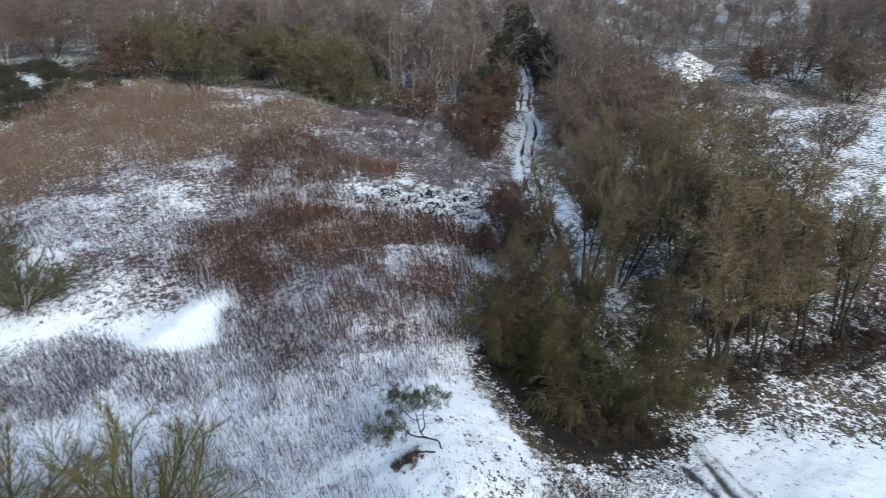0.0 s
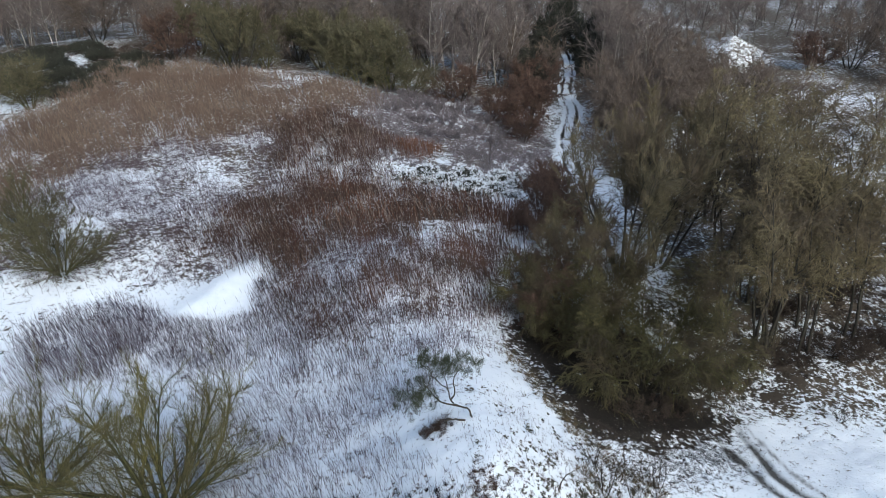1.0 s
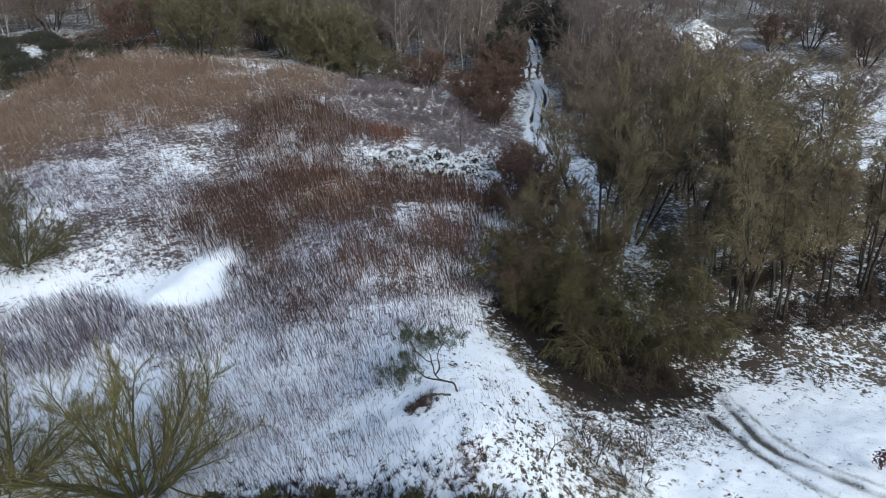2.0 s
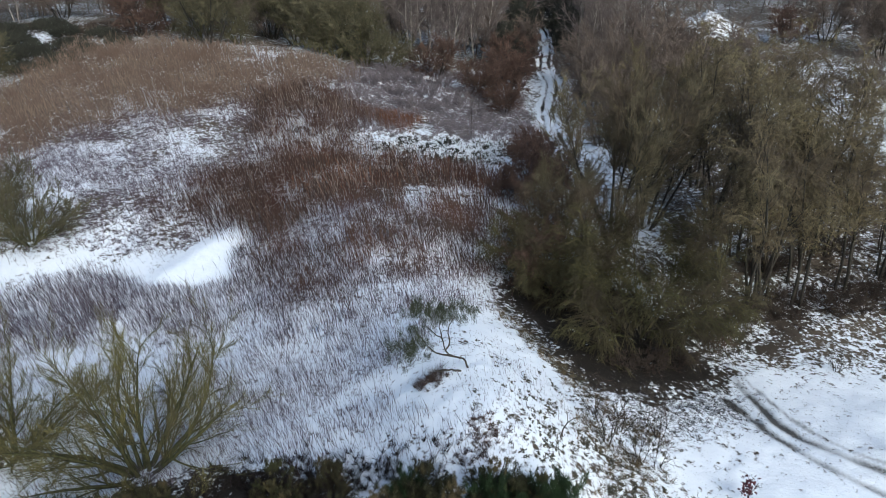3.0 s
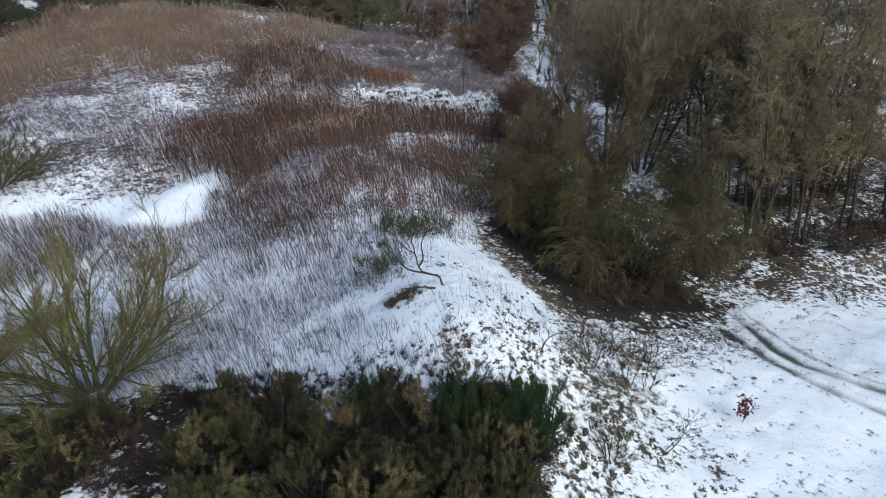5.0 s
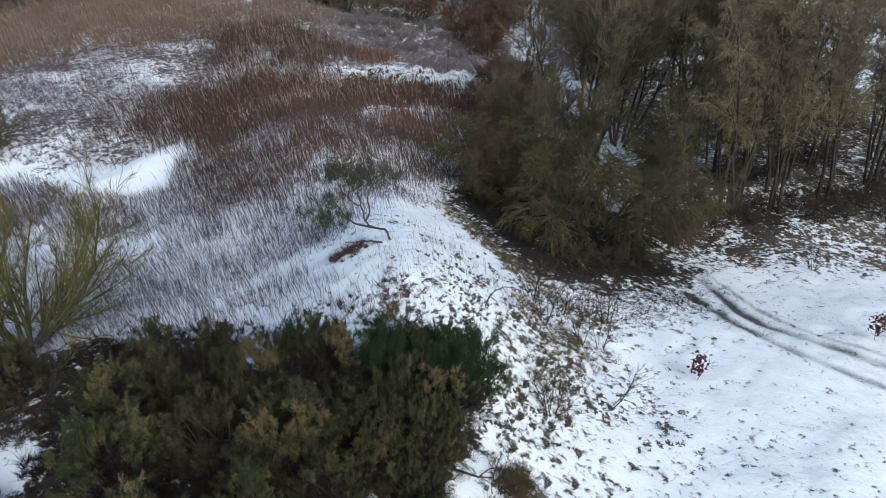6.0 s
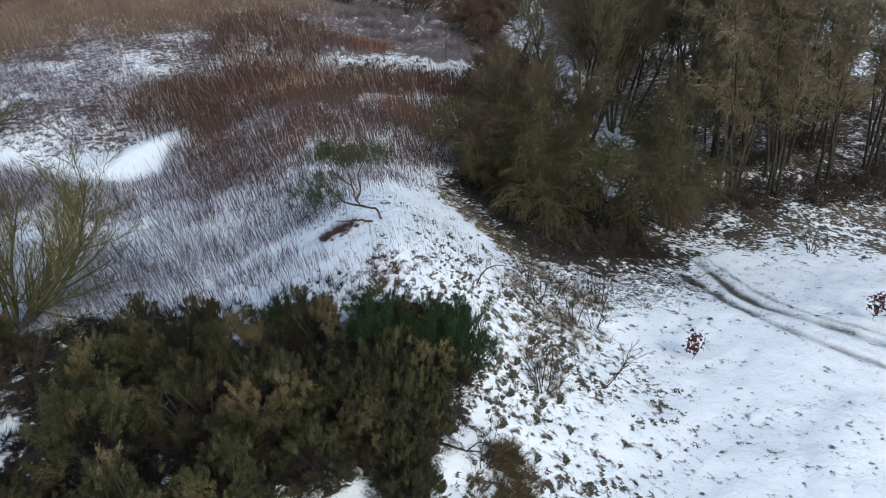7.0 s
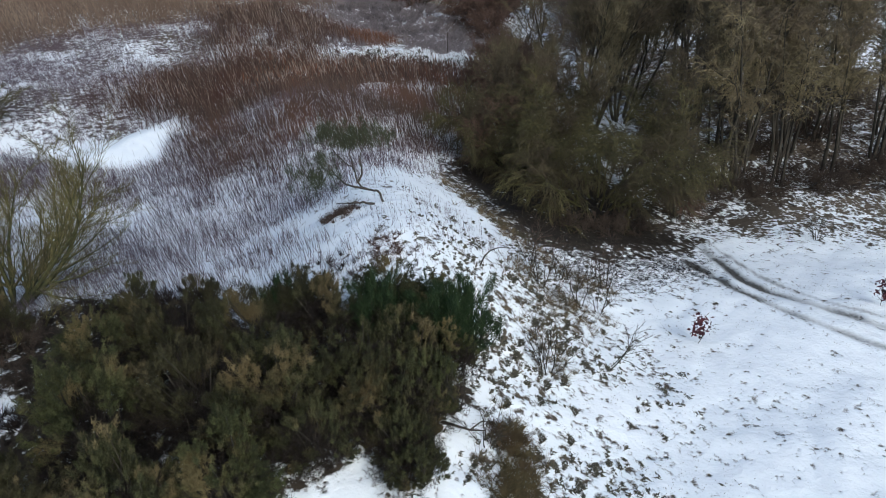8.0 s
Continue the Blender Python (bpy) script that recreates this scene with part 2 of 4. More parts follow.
GROUND = ground_material()
BARK = bark("grey_bark", (0.012, 0.0105, 0.009), (0.048, 0.042, 0.034))
BARK_GREEN = bark("mossy_bark", (0.024, 0.023, 0.010), (0.10, 0.095, 0.036))
BARK_LICHEN = bark("lichened_bark", (0.018, 0.018, 0.009), (0.092, 0.090, 0.036))
BARK_BIRCH = bark("birch_bark", (0.10, 0.085, 0.075), (0.50, 0.46, 0.42), 4.0)
DEADWOOD = bark("dead_wood", (0.020, 0.017, 0.015), (0.085, 0.071, 0.060))
TWIG_OLIVE = plant("olive_twigs", (0.018, 0.017, 0.008), (0.108, 0.096, 0.041), (0.050, 0.038, 0.025), patch=0.45)
TWIG_ALDER = plant("alder_twigs", (0.050, 0.043, 0.028), (0.165, 0.14, 0.082), (0.08, 0.06, 0.046), patch=0.35)
# Olive twigs with distance haze put into the colour; a nearer shrub shares them
TWIG_HAZED = plant("hazed_olive_twigs", (0.045, 0.041, 0.026), (0.14, 0.126, 0.076))
# Far trunks' bark, paler than BARK to carry haze in its colour
BARK_WOOD = bark("pale_grey_bark", (0.05, 0.042, 0.038), (0.16, 0.14, 0.125))
TWIG_TAN = plant("tan_twigs", (0.054, 0.045, 0.029), (0.235, 0.192, 0.108), (0.082, 0.064, 0.046), patch=0.3)
TWIG_MAUVE = plant("mauve_brown_twigs", (0.070, 0.054, 0.046), (0.18, 0.142, 0.118))
TWIG_RED = plant("red_brown_twigs", (0.045, 0.027, 0.021), (0.13, 0.082, 0.064))
TWIG_GREY = plant("grey_twigs", (0.085, 0.070, 0.066), (0.20, 0.165, 0.155))
TWIG_LILAC = plant("lilac_grey_twigs", (0.085, 0.074, 0.082), (0.25, 0.215, 0.23))
TWIG_LIME = plant("lichened_twigs", (0.040, 0.037, 0.016), (0.20, 0.178, 0.07), (0.075, 0.063, 0.036), patch=0.5)
NEEDLE_GORSE = plant("gorse_spines", (0.010, 0.014, 0.006), (0.078, 0.083, 0.032), (0.155, 0.122, 0.060), patch=0.9, gain=6.0, shift=-3.1, old=(0.032, 0.023, 0.016), tone=True)
TWIG_BRAMBLE = plant("bramble_stems", (0.022, 0.016, 0.013), (0.080, 0.058, 0.046))
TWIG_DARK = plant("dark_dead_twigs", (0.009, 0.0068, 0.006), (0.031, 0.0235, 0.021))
NEEDLE_BROOM = plant("broom_shoots", (0.010, 0.022, 0.010), (0.034, 0.056, 0.022))
NEEDLE_OLD = plant("old_broom_shoots", (0.020, 0.026, 0.015), (0.066, 0.072, 0.040))
NEEDLE_DARK = plant("dark_evergreen", (0.016, 0.018, 0.015), (0.06, 0.06, 0.046))
SNOW_CAP = plant("settled_snow", (0.70, 0.74, 0.80), (0.84, 0.87, 0.92))
STALK_BROWN = plant("brown_reed", (0.08, 0.06, 0.05), (0.26, 0.195, 0.155), (0.13, 0.09, 0.07), patch=0.25)
STALK_DARK = plant("dark_reed", (0.030, 0.022, 0.020), (0.105, 0.074, 0.062), (0.105, 0.06, 0.045), patch=0.25)
STALK_MIX = plant("mixed_reed", (0.020, 0.014, 0.014), (0.105, 0.070, 0.058), (0.066, 0.034, 0.027), patch=0.35)
STALK_GREY = plant("grey_reed", (0.052, 0.043, 0.055), (0.20, 0.168, 0.195), (0.088, 0.060, 0.068), patch=0.3)
STALK_RUST = plant("rusty_reed", (0.045, 0.022, 0.015), (0.19, 0.092, 0.056))
STALK_PALE = plant("pale_reed", (0.14, 0.11, 0.095), (0.36, 0.30, 0.26))
STALK_PURPLE = plant("purplish_reed", (0.042, 0.034, 0.045), (0.14, 0.112, 0.137), (0.078, 0.054, 0.060), patch=0.4)
GRASS_DEAD = plant("dead_grass", (0.055, 0.042, 0.026), (0.22, 0.165, 0.10), (0.06, 0.056, 0.034), patch=1.5)
GRASS_RANK = plant("rank_grass", (0.03, 0.03, 0.014), (0.15, 0.115, 0.06), (0.075, 0.05, 0.03), patch=1.8)
LEAF_TUSSOCK = plant("tussock_blades", (0.034, 0.033, 0.026), (0.125, 0.115, 0.088))
LEAF_RED = plant("withered_red_leaves", (0.034, 0.011, 0.016), (0.098, 0.030, 0.038))


# ---- mesh helpers ----
def raw_mesh(name, verts, tris=None, quads=None, mat=None, soft=False):
    me = bpy.data.meshes.new(name)
    verts = np.asarray(verts, np.float32)
    tris = np.zeros((0, 3), np.int32) if tris is None else np.asarray(tris, np.int32)
    quads = np.zeros((0, 4), np.int32) if quads is None else np.asarray(quads, np.int32)
    me.vertices.add(len(verts))
    me.vertices.foreach_set("co", verts.ravel())
    me.loops.add(tris.size + quads.size)
    me.loops.foreach_set("vertex_index", np.concatenate([tris.ravel(), quads.ravel()]).astype(np.int32))
    me.polygons.add(len(tris) + len(quads))
    me.polygons.foreach_set("loop_start", np.concatenate([np.arange(len(tris)) * 3, tris.size + np.arange(len(quads)) * 4]).astype(np.int32))
    me.polygons.foreach_set("use_smooth", np.full(len(tris) + len(quads), soft))
    me.update(calc_edges=True)
    me.validate()
    if mat:
        me.materials.append(mat)
    return me


def tubes(p0, p1, r0, r1, sides=3):
    """Tapered tubes from p0 to p1; cones where r1 is 0 for all. Returns verts, tris, quads."""
    p0, p1 = np.asarray(p0, float), np.asarray(p1, float)
    n = len(p0)
    d = p1 - p0
    d = d / np.maximum(np.linalg.norm(d, axis=1, keepdims=True), 1e-6)
    ref = np.where(np.abs(d[:, 2:3]) > 0.9, np.array([[1.0, 0, 0]]), np.array([[0, 0, 1.0]]))
    a = np.cross(d, ref)
    a = a / np.linalg.norm(a, axis=1, keepdims=True)
    c = np.cross(d, a)
    ang = np.arange(sides) * 2 * math.pi / sides
    ring = a[:, None] * np.cos(ang)[None, :, None] + c[:, None] * np.sin(ang)[None, :, None]
    r0 = np.broadcast_to(np.asarray(r0, float), (n,))
    low = p0[:, None] + ring * r0[:, None, None]
    k = np.arange(sides)
    if r1 is None:
        verts = np.concatenate([low, p1[:, None]], 1).reshape(-1, 3)
        tri = np.stack([k, (k + 1) % sides, np.full(sides, sides)], 1)
        return verts, (tri[None] + (np.arange(n) * (sides + 1))[:, None, None]).reshape(-1, 3), np.zeros((0, 4), int)
    r1 = np.broadcast_to(np.asarray(r1, float), (n,))
    top = p1[:, None] + ring * r1[:, None, None]
    verts = np.concatenate([low, top], 1).reshape(-1, 3)
    quad = np.stack([k, (k + 1) % sides, (k + 1) % sides + sides, k + sides], 1)
    return verts, np.zeros((0, 3), int), (quad[None] + (np.arange(n) * 2 * sides)[:, None, None]).reshape(-1, 4)


def joined(*pieces):
    verts, tris, quads, base = [], [], [], 0
    for v, t, q in pieces:
        verts.append(v), tris.append(t + base), quads.append(q + base)
        base += len(v)
    return np.concatenate(verts), np.concatenate(tris), np.concatenate(quads)


def part(name, pieces, mat, parent=None, label="", soft=False):
    v, t, q = pieces
    ob = new(name, raw_mesh(name, v, t, q, mat, soft))
    if parent:
        ob.parent = parent
    return tagged(ob, label)


def thing(name, label, category, group="", kind=""):
    return tagged(new(name), label, category, group, kind)


def unit(v):
    return v / np.maximum(np.linalg.norm(v, axis=-1, keepdims=True), 1e-9)


# ---- how a bare tree grows ----
def grow(rng, start, way, length, radius, level, plan, out):
    """Adds tapered segments (start, end, radii, level) to out. plan[level]: segments, children a segment, angle, length ratio, wiggle, lift, and the bare segments at the foot."""
    count, kids, angle, ratio, wiggle, lift, *skip = plan[level]
    p, d, r = start, way, radius
    last = level == len(plan) - 1
    for i in range(count):
        d = d + rng.normal(0, wiggle, 3)
        d[2] += lift
        d = d / math.sqrt(d @ d)
        q = p + d * (length / count)
        r2 = radius * (1 - 0.85 * (i + 1) / count) if not last else radius * (1 - (i + 1) / count)
        out.append((p, q, r, r2, level))
        if not last and i >= (skip[0] if skip else level == 0):
            k = int(kids) + (rng.random() < kids % 1)
            for _ in range(k):
                side = rng.normal(0, 1, 3)
                side -= d * (side @ d)
                side = side / math.sqrt(side @ side)
                a = radians(angle) * rng.uniform(0.6, 1.3)
                w = d * math.cos(a) + side * math.sin(a)
                grow(rng, p + (q - p) * rng.uniform(0.2, 1.0), w, length * ratio * rng.uniform(0.6, 1.2) * (1 - 0.35 * i / count), max(r2, radius * 0.3) * 0.6, level + 1, plan, out)
        p, r = q, r2


def shaped(out, levels, sides, least):
    """The tubes of those levels."""
    ends = [s for s in out if s[4] in levels and s[3] < 1e-5]
    rows = [s for s in out if s[4] in levels and s[3] >= 1e-5]
    if ends:
        tips = tubes(np.array([s[0] for s in ends]), np.array([s[1] for s in ends]), np.maximum([s[2] for s in ends], least), None, sides)
        if not rows:
            return tips
    p0, p1 = np.array([s[0] for s in rows]), np.array([s[1] for s in rows])
    r0 = np.maximum(np.array([s[2] for s in rows]), least)
    r1 = np.maximum(np.array([s[3] for s in rows]), least * 0.4)
    body = tubes(p0, p1, r0, r1, sides)
    return joined(body, tips) if ends else body


def bare_tree(name, label, category, seed, stems, tall, spread, plan, wood, twig, girth, group="", twig_r=0.011, fan=0.3, crown_label="fine bare twigs", inner=0.5, stout=1.6):
    """A leafless tree or shrub: each stem with its limbs is a part, and all the fine twigs are the crown."""
    rng = np.random.default_rng(seed)
    top = thing(name, label, category, group)
    crown = []
    for i in range(stems):
        az = 2 * math.pi * (i + rng.uniform(0, 0.6)) / stems
        lean = spread * rng.uniform(inner, 1.1) if stems > 1 else spread * 0.2
        way = np.array([math.cos(az) * math.sin(lean), math.sin(az) * math.sin(lean), math.cos(lean)])
        out = []
        grow(rng, np.array([math.cos(az) * fan * (stems > 1), math.sin(az) * fan * (stems > 1), -0.15]), way, tall * rng.uniform(0.8, 1.05), girth * rng.uniform(0.75, 1.1), 0, plan, out)
        part("stem", joined(shaped(out, (0,), 6, 0.01), shaped(out, (1,), 4, 0.01)), wood, top, soft=True)
        crown.append(joined(shaped(out, (2,), 3, twig_r * stout), shaped(out, tuple(range(3, len(plan))), 3, twig_r)) if len(plan) > 3 else shaped(out, (2,), 3, twig_r))
    part("crown", joined(*crown), twig, top, crown_label)
    return top


def stand(x, y, turn=0.0, size=1.0, lean=0.0):
    return pose(x, y, ground_at(x, y)) @ pose(0, 0, 0, 0, lean, 0) @ pose(0, 0, 0, 0, 0, turn) @ Matrix.Diagonal((size, size, size, 1))


def spread_out(ob, places, lean=0.0):
    """Copies of ob at all places but the first, which ob takes. Places: x, y, turn, size. lean: degrees to the east."""
    for x, y, turn, size in places[1:]:
        copy_thing(ob, stand(x, y, turn, size, lean))
    x, y, turn, size = places[0]
    ob.matrix_basis = stand(x, y, turn, size, lean)


# ---- ground ----
def steps(lo, hi, fine, a, b, mid, reach):
    """Grid lines: fine from a to b, mid from lo to hi, then ever wider to reach."""
    core = list(np.arange(lo, a, mid)) + list(np.arange(a, b, fine)) + list(np.arange(b, hi, mid))
    out, s = [], mid
    edge = core[-1]
    while edge < reach:
        s *= 1.25
        edge += s
        out.append(edge)
    back, s, edge = [], mid, core[0]
    while edge > -reach:
        s *= 1.25
        edge -= s
        back.append(edge)
    return np.array(back[::-1] + core + out)


def cover_at(x, y):
    """Mud with blackened ground under the gorse and grove, plants and reed straw on the ground, from 0 to 1."""
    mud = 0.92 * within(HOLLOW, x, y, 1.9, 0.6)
    ruts = 0 * x
    for rut, wide, deep in ((RUT_A, 0.16, 1.15), (RUT_D, 0.12, 1.1), (RUT_B, 0.21, 1.1), (RUT_C, 0.11, 0.6)):
        d = along(rut, x, y) + 0.16 * (vnoise(x, y, 0.5, 16) - 0.5)
        ruts = np.maximum(ruts, deep * (0.56 + 0.44 * smooth(20, 25.5, y) + 0.6 * (vnoise(x, y, 0.7, 15) - 0.5)) * np.exp(-(d / wide) ** 2))
    ruts = np.maximum(ruts, 0.08 * np.exp(-(along(RUT_B, x, y) / 1.2) ** 2) * smooth(17, 20, y))
    ruts = np.clip(ruts, 0, 1) * (1 - smooth(0.1, 0.6, mud))
    d = along(TRACK, x, y) + 0.22 * (vnoise(x, y, 1.5, 19) - 0.5)
    mud = np.maximum(mud, (0.36 + 0.75 * vnoise(x, y, 2.5, 20)) * np.exp(-((d - 0.62) / 0.3) ** 2))
    veg = 0.30 + 0.16 * (vnoise(x, y, 3.0, 11) - 0.5)
    slope = np.exp(-((x - 4.6) / 3.2) ** 2 - ((y - 16.5) / 6.5) ** 2)
    veg = veg - 0.03 * smooth(6, 9, x) * (1 - smooth(20, 24, y)) + 0.17 * slope + 0.16 * smooth(14, 19, x) * smooth(25.5, 28, y)

    def lay(old, poly, value, soft=0.8, rough=1.2):
        w = within(poly, x, y, soft, rough)
        return old * (1 - w) + value * w

    veg = np.where((y > 64) & (np.abs(x) < 400), 0.55 + 0.16 * smooth(86, 104, y) + 0.34 * (vnoise(x, y, 3.5, 12) - 0.5), veg)
    veg = lay(veg, SNOW_FIELD, 0.43 + 0.5 * (vnoise(x, y, 3.2, 13) - 0.5))
    veg = lay(veg, GROVE_FRINGE, 0.67 + 0.25 * (vnoise(x, y, 2.0, 28) - 0.5), 1.6, 1.5)
    veg = lay(veg, GROVE, 0.68 + 0.3 * (vnoise(x, y, 2.5, 21) - 0.5), 1.6, 2.0)
    veg = lay(veg, UNDER_GROVE, 0.62 + 0.4 * (vnoise(x, y, 1.4, 29) - 0.5), 1.2, 1.4)
    veg = lay(veg, FAR_PATCH, 0.58 + 0.4 * (vnoise(x, y, 1.8, 14) - 0.5))
    veg = lay(veg, RIDGE_PATCH, 0.45 + 0.3 * (vnoise(x, y, 1.6, 14) - 0.5), 0.5, 0.8)
    veg = np.where(along(TRACK, x, y) < 0.9 + 0.7 * vnoise(x, y, 2, 22), 0.24, veg)
    veg = lay(veg, SNOW_BAND, 0.37 + 0.3 * (vnoise(x, y, 1.8, 25) - 0.5), 0.8)
    tongue = within(SNOW_TONGUE, x, y, 0.3, 0.35)
    veg = veg * (1 - tongue) + 0.1 * tongue
    straw = 0 * x
    straw = lay(straw, REEDS_BACK, 0.60 + 0.3 * (vnoise(x, y, 3, 23) - 0.5))
    straw = lay(straw, REEDS_DARK, 0.60 + 0.5 * (vnoise(x, y, 2.5, 24) - 0.5))
    straw = lay(straw, BRACKEN, 0.40 + 0.5 * (vnoise(x, y, 0.9, 31) - 0.5))
    straw = lay(straw, REEDS_THIN, 0.20 + 0.4 * (vnoise(x, y, 4, 17) - 0.5), 0.8)
    straw = lay(straw, REEDS_MID, 0.45 + 0.4 * (vnoise(x, y, 3, 18) - 0.5), 1.0)
    patch = within(RIDGE_PATCH, x, y, 0.5, 0.8)
    patch = np.maximum(np.maximum(patch, tongue), within(FAR_PATCH, x, y, 0.5, 1.0))
    straw = straw * (1 - 0.7 * within(BROOM_CLEAR, x, y, 0.5, 0.6))
    straw = straw * (1 - np.maximum(patch, 0.9 * within(SNOW_BAND, x, y, 0.6)))
    # Patches at the grove's feet, darkened through the mud channel
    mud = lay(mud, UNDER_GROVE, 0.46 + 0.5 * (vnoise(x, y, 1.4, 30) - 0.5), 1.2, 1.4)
    # Litter under the gorse, near black so shade between bushes is painted in
    mud = lay(mud, GORSE_DARK_FLOOR, 0.8 + 0.3 * (vnoise(x, y, 1.0, 26) - 0.5), 0.8)
    return mud, veg, straw, ruts


def build_ground():
    xs = steps(-60, 60, 0.13, -3, 20, 0.5, 2400)
    ys = steps(-20, 125, 0.13, 9, 30, 0.5, 2400)
    X, Y = np.meshgrid(xs, ys)
    x, y = X.ravel(), Y.ravel()
    verts = np.stack([x, y, height(x, y)], 1)
    w, h = len(xs), len(ys)
    i = (np.arange(h - 1)[:, None] * w + np.arange(w - 1)[None]).ravel()
    quads = np.stack([i, i + 1, i + w + 1, i + w], 1)
    me = raw_mesh("ground", verts, None, quads, GROUND, True)
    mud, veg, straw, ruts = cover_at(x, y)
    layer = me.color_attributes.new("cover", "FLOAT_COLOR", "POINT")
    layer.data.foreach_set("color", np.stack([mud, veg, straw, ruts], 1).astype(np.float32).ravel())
    tagged(new("ground", me), "uneven heath ground under thin patchy snow", "ground", kind="structure")


build_ground()


# ---- reeds ----
def scatter(rng, poly, per_m2, rough=1.2):
    px, py = np.array([p[0] for p in poly]), np.array([p[1] for p in poly])
    lo, hi = (px.min() - 2, py.min() - 2), (px.max() + 2, py.max() + 2)
    n = int((hi[0] - lo[0]) * (hi[1] - lo[1]) * per_m2)
    x, y = rng.uniform(lo[0], hi[0], n), rng.uniform(lo[1], hi[1], n)
    keep = inside(poly, x, y, rough)
    return x[keep], y[keep]


def reed_bed(name, label, seed, poly, per_m2, tall, thick, mat, clump=0.5, holes=(), head=0.0, edge=0.8, straight=False):
    """Dead reed stalks: each a slender bent cone, with a feathery head where head is set."""
    rng = np.random.default_rng(seed)
    x, y = scatter(rng, poly, per_m2)
    x, y = x + rng.normal(0, edge, len(x)), y + rng.normal(0, edge, len(x))
    keep = rng.random(len(x)) < (1 - clump) + clump * 2 * smooth(0.3, 0.75, vnoise(x, y, 1.5, seed) * 0.6 + vnoise(x, y, 5, seed + 1) * 0.4)
    for hole in holes:
        keep &= ~(inside(hole, x, y, 0.3) & (rng.random(len(x)) > 0.06))
    x, y = x[keep], y[keep]
    n = len(x)
    foot = np.stack([x, y, height(x, y) - 0.03], 1)
    size = tall * rng.uniform(0.55, 1.15, n) * (0.75 + 0.5 * vnoise(x, y, 4, seed + 2))
    lean = rng.normal(0, 0.16, (n, 2)) + np.array([-0.18, -0.03])
    mid = foot + np.stack([lean[:, 0] * size * 0.5, lean[:, 1] * size * 0.5, size * 0.55], 1)
    bend = rng.normal(0, 0.12, (n, 2))
    tip = mid + np.stack([(lean[:, 0] + bend[:, 0]) * size * 0.5, (lean[:, 1] + bend[:, 1]) * size * 0.5, size * 0.45], 1)
    r = thick * rng.uniform(0.6, 1.3, n)
    pieces = [tubes(foot, tip, r, None, 3)] if straight else [tubes(foot, mid, r, r * 0.8, 3), tubes(mid, tip, r * 0.8, None, 3)]
    if head:
        k = rng.random(n) < head
        a = mid[k] + (tip[k] - mid[k]) * 0.45
        pieces.append(tubes(a, tip[k] + (tip[k] - a) * 0.25, r[k] * 2.3, None, 3))
    ob = part(name, joined(*pieces), mat)
    tagged(ob, label, "reeds", kind="stuff")


reed_bed("reed_bed", "dense tan-brown dead reeds on a rise", 21, REEDS_BACK, 30, 1.45, 0.019, STALK_BROWN, 0.8, (), 0.6, 1.3)
reed_bed("reed_bed", "dense dark red-brown dead reeds", 22, REEDS_DARK, 56, 1.25, 0.0125, STALK_MIX, 0.7, (FAR_PATCH, RIDGE_PATCH), 0.4, 1.2)
reed_bed("reed_bed", "brown dead reeds on a snowy bank", 25, REEDS_MID, 58, 1.05, 0.0115, STALK_DARK, 0.85, (SNOW_TONGUE,), 0.3, 1.0)
reed_bed("reed_bed", "thin grey dead reed stalks standing in snow", 23, REEDS_THIN, 84, 0.62, 0.009, STALK_GREY, 0.7, (SNOW_TONGUE, SNOW_BAND, RIDGE_PATCH, BROOM_CLEAR), 0.0, 0.6, True)
reed_bed("reed_bed", "dense purplish-brown dead reeds beside open snow", 27, REEDS_PURPLE, 95, 0.85, 0.0105, STALK_PURPLE, 0.3, (SNOW_TONGUE,), 0.0, 0.4, True)
reed_bed("reed_bed", "pale dry reed stalks among dark ones", 28, REEDS_DARK, 5, 1.35, 0.013, STALK_PALE, 0.5, (FAR_PATCH, RIDGE_PATCH), 0.5, 0.8)
reed_bed("reed_bed", "lilac-brown dead reeds below a rise", 32, REEDS_UPPER, 46, 0.8, 0.0105, STALK_PURPLE, 0.5, (SNOW_TONGUE,), 0.0, 0.8, True)
reed_bed("reed_bed", "rusty patch of dead reeds on the far snow", 26, REEDS_RUSTY, 34, 0.9, 0.018, STALK_RUST, 0.4, (), 0.4, 0.7)
reed_bed("reed_bed", "band of rusty dead reeds along a rise", 31, REEDS_BAND, 13, 1.2, 0.014, STALK_RUST, 0.7, (RIDGE_PATCH,), 0.5, 0.9)
reed_bed("reed_bed", "scattered dead stalks on a snowy slope", 24, SNOW_FIELD, 46, 0.75, 0.0115, STALK_GREY, 0.75, (SNOW_TONGUE,), 0.0, 0.8, True)

reed_bed("reed_bed", "short thin grass stems through snow on the bank", 30, BANK_TOP, 30, 0.32, 0.007, STALK_GREY, 0.6, (), 0.0, 0.5, True)

# ---- trees and shrubs ----
PLAN_BIG = [(6, 2.0, 38, 0.44, 0.07, 0.06, 2), (4, 2.2, 35, 0.5, 0.12, 0.07), (3, 2.2, 30, 0.6, 0.14, 0.06), (2, 2.4, 26, 0.9, 0.15, 0.04), (1, 0, 0, 0, 0.2, 0.03)]
PLAN_GROVE = [(10, 1.9, 34, 0.30, 0.06, 0.05, 4), (4, 1.9, 38, 0.5, 0.15, 0.02), (3, 2.0, 40, 0.55, 0.16, -0.05), (2, 2.0, 38, 0.75, 0.2, -0.3), (1, 0, 0, 0, 0.2, -0.5)]
PLAN_SHRUB = [(5, 2.4, 45, 0.55, 0.12, 0.02), (3, 2.6, 45, 0.6, 0.16, 0.03), (2, 4, 42, 0.6, 0.2, 0.02), (1, 0, 0, 0, 0.2, 0.0)]
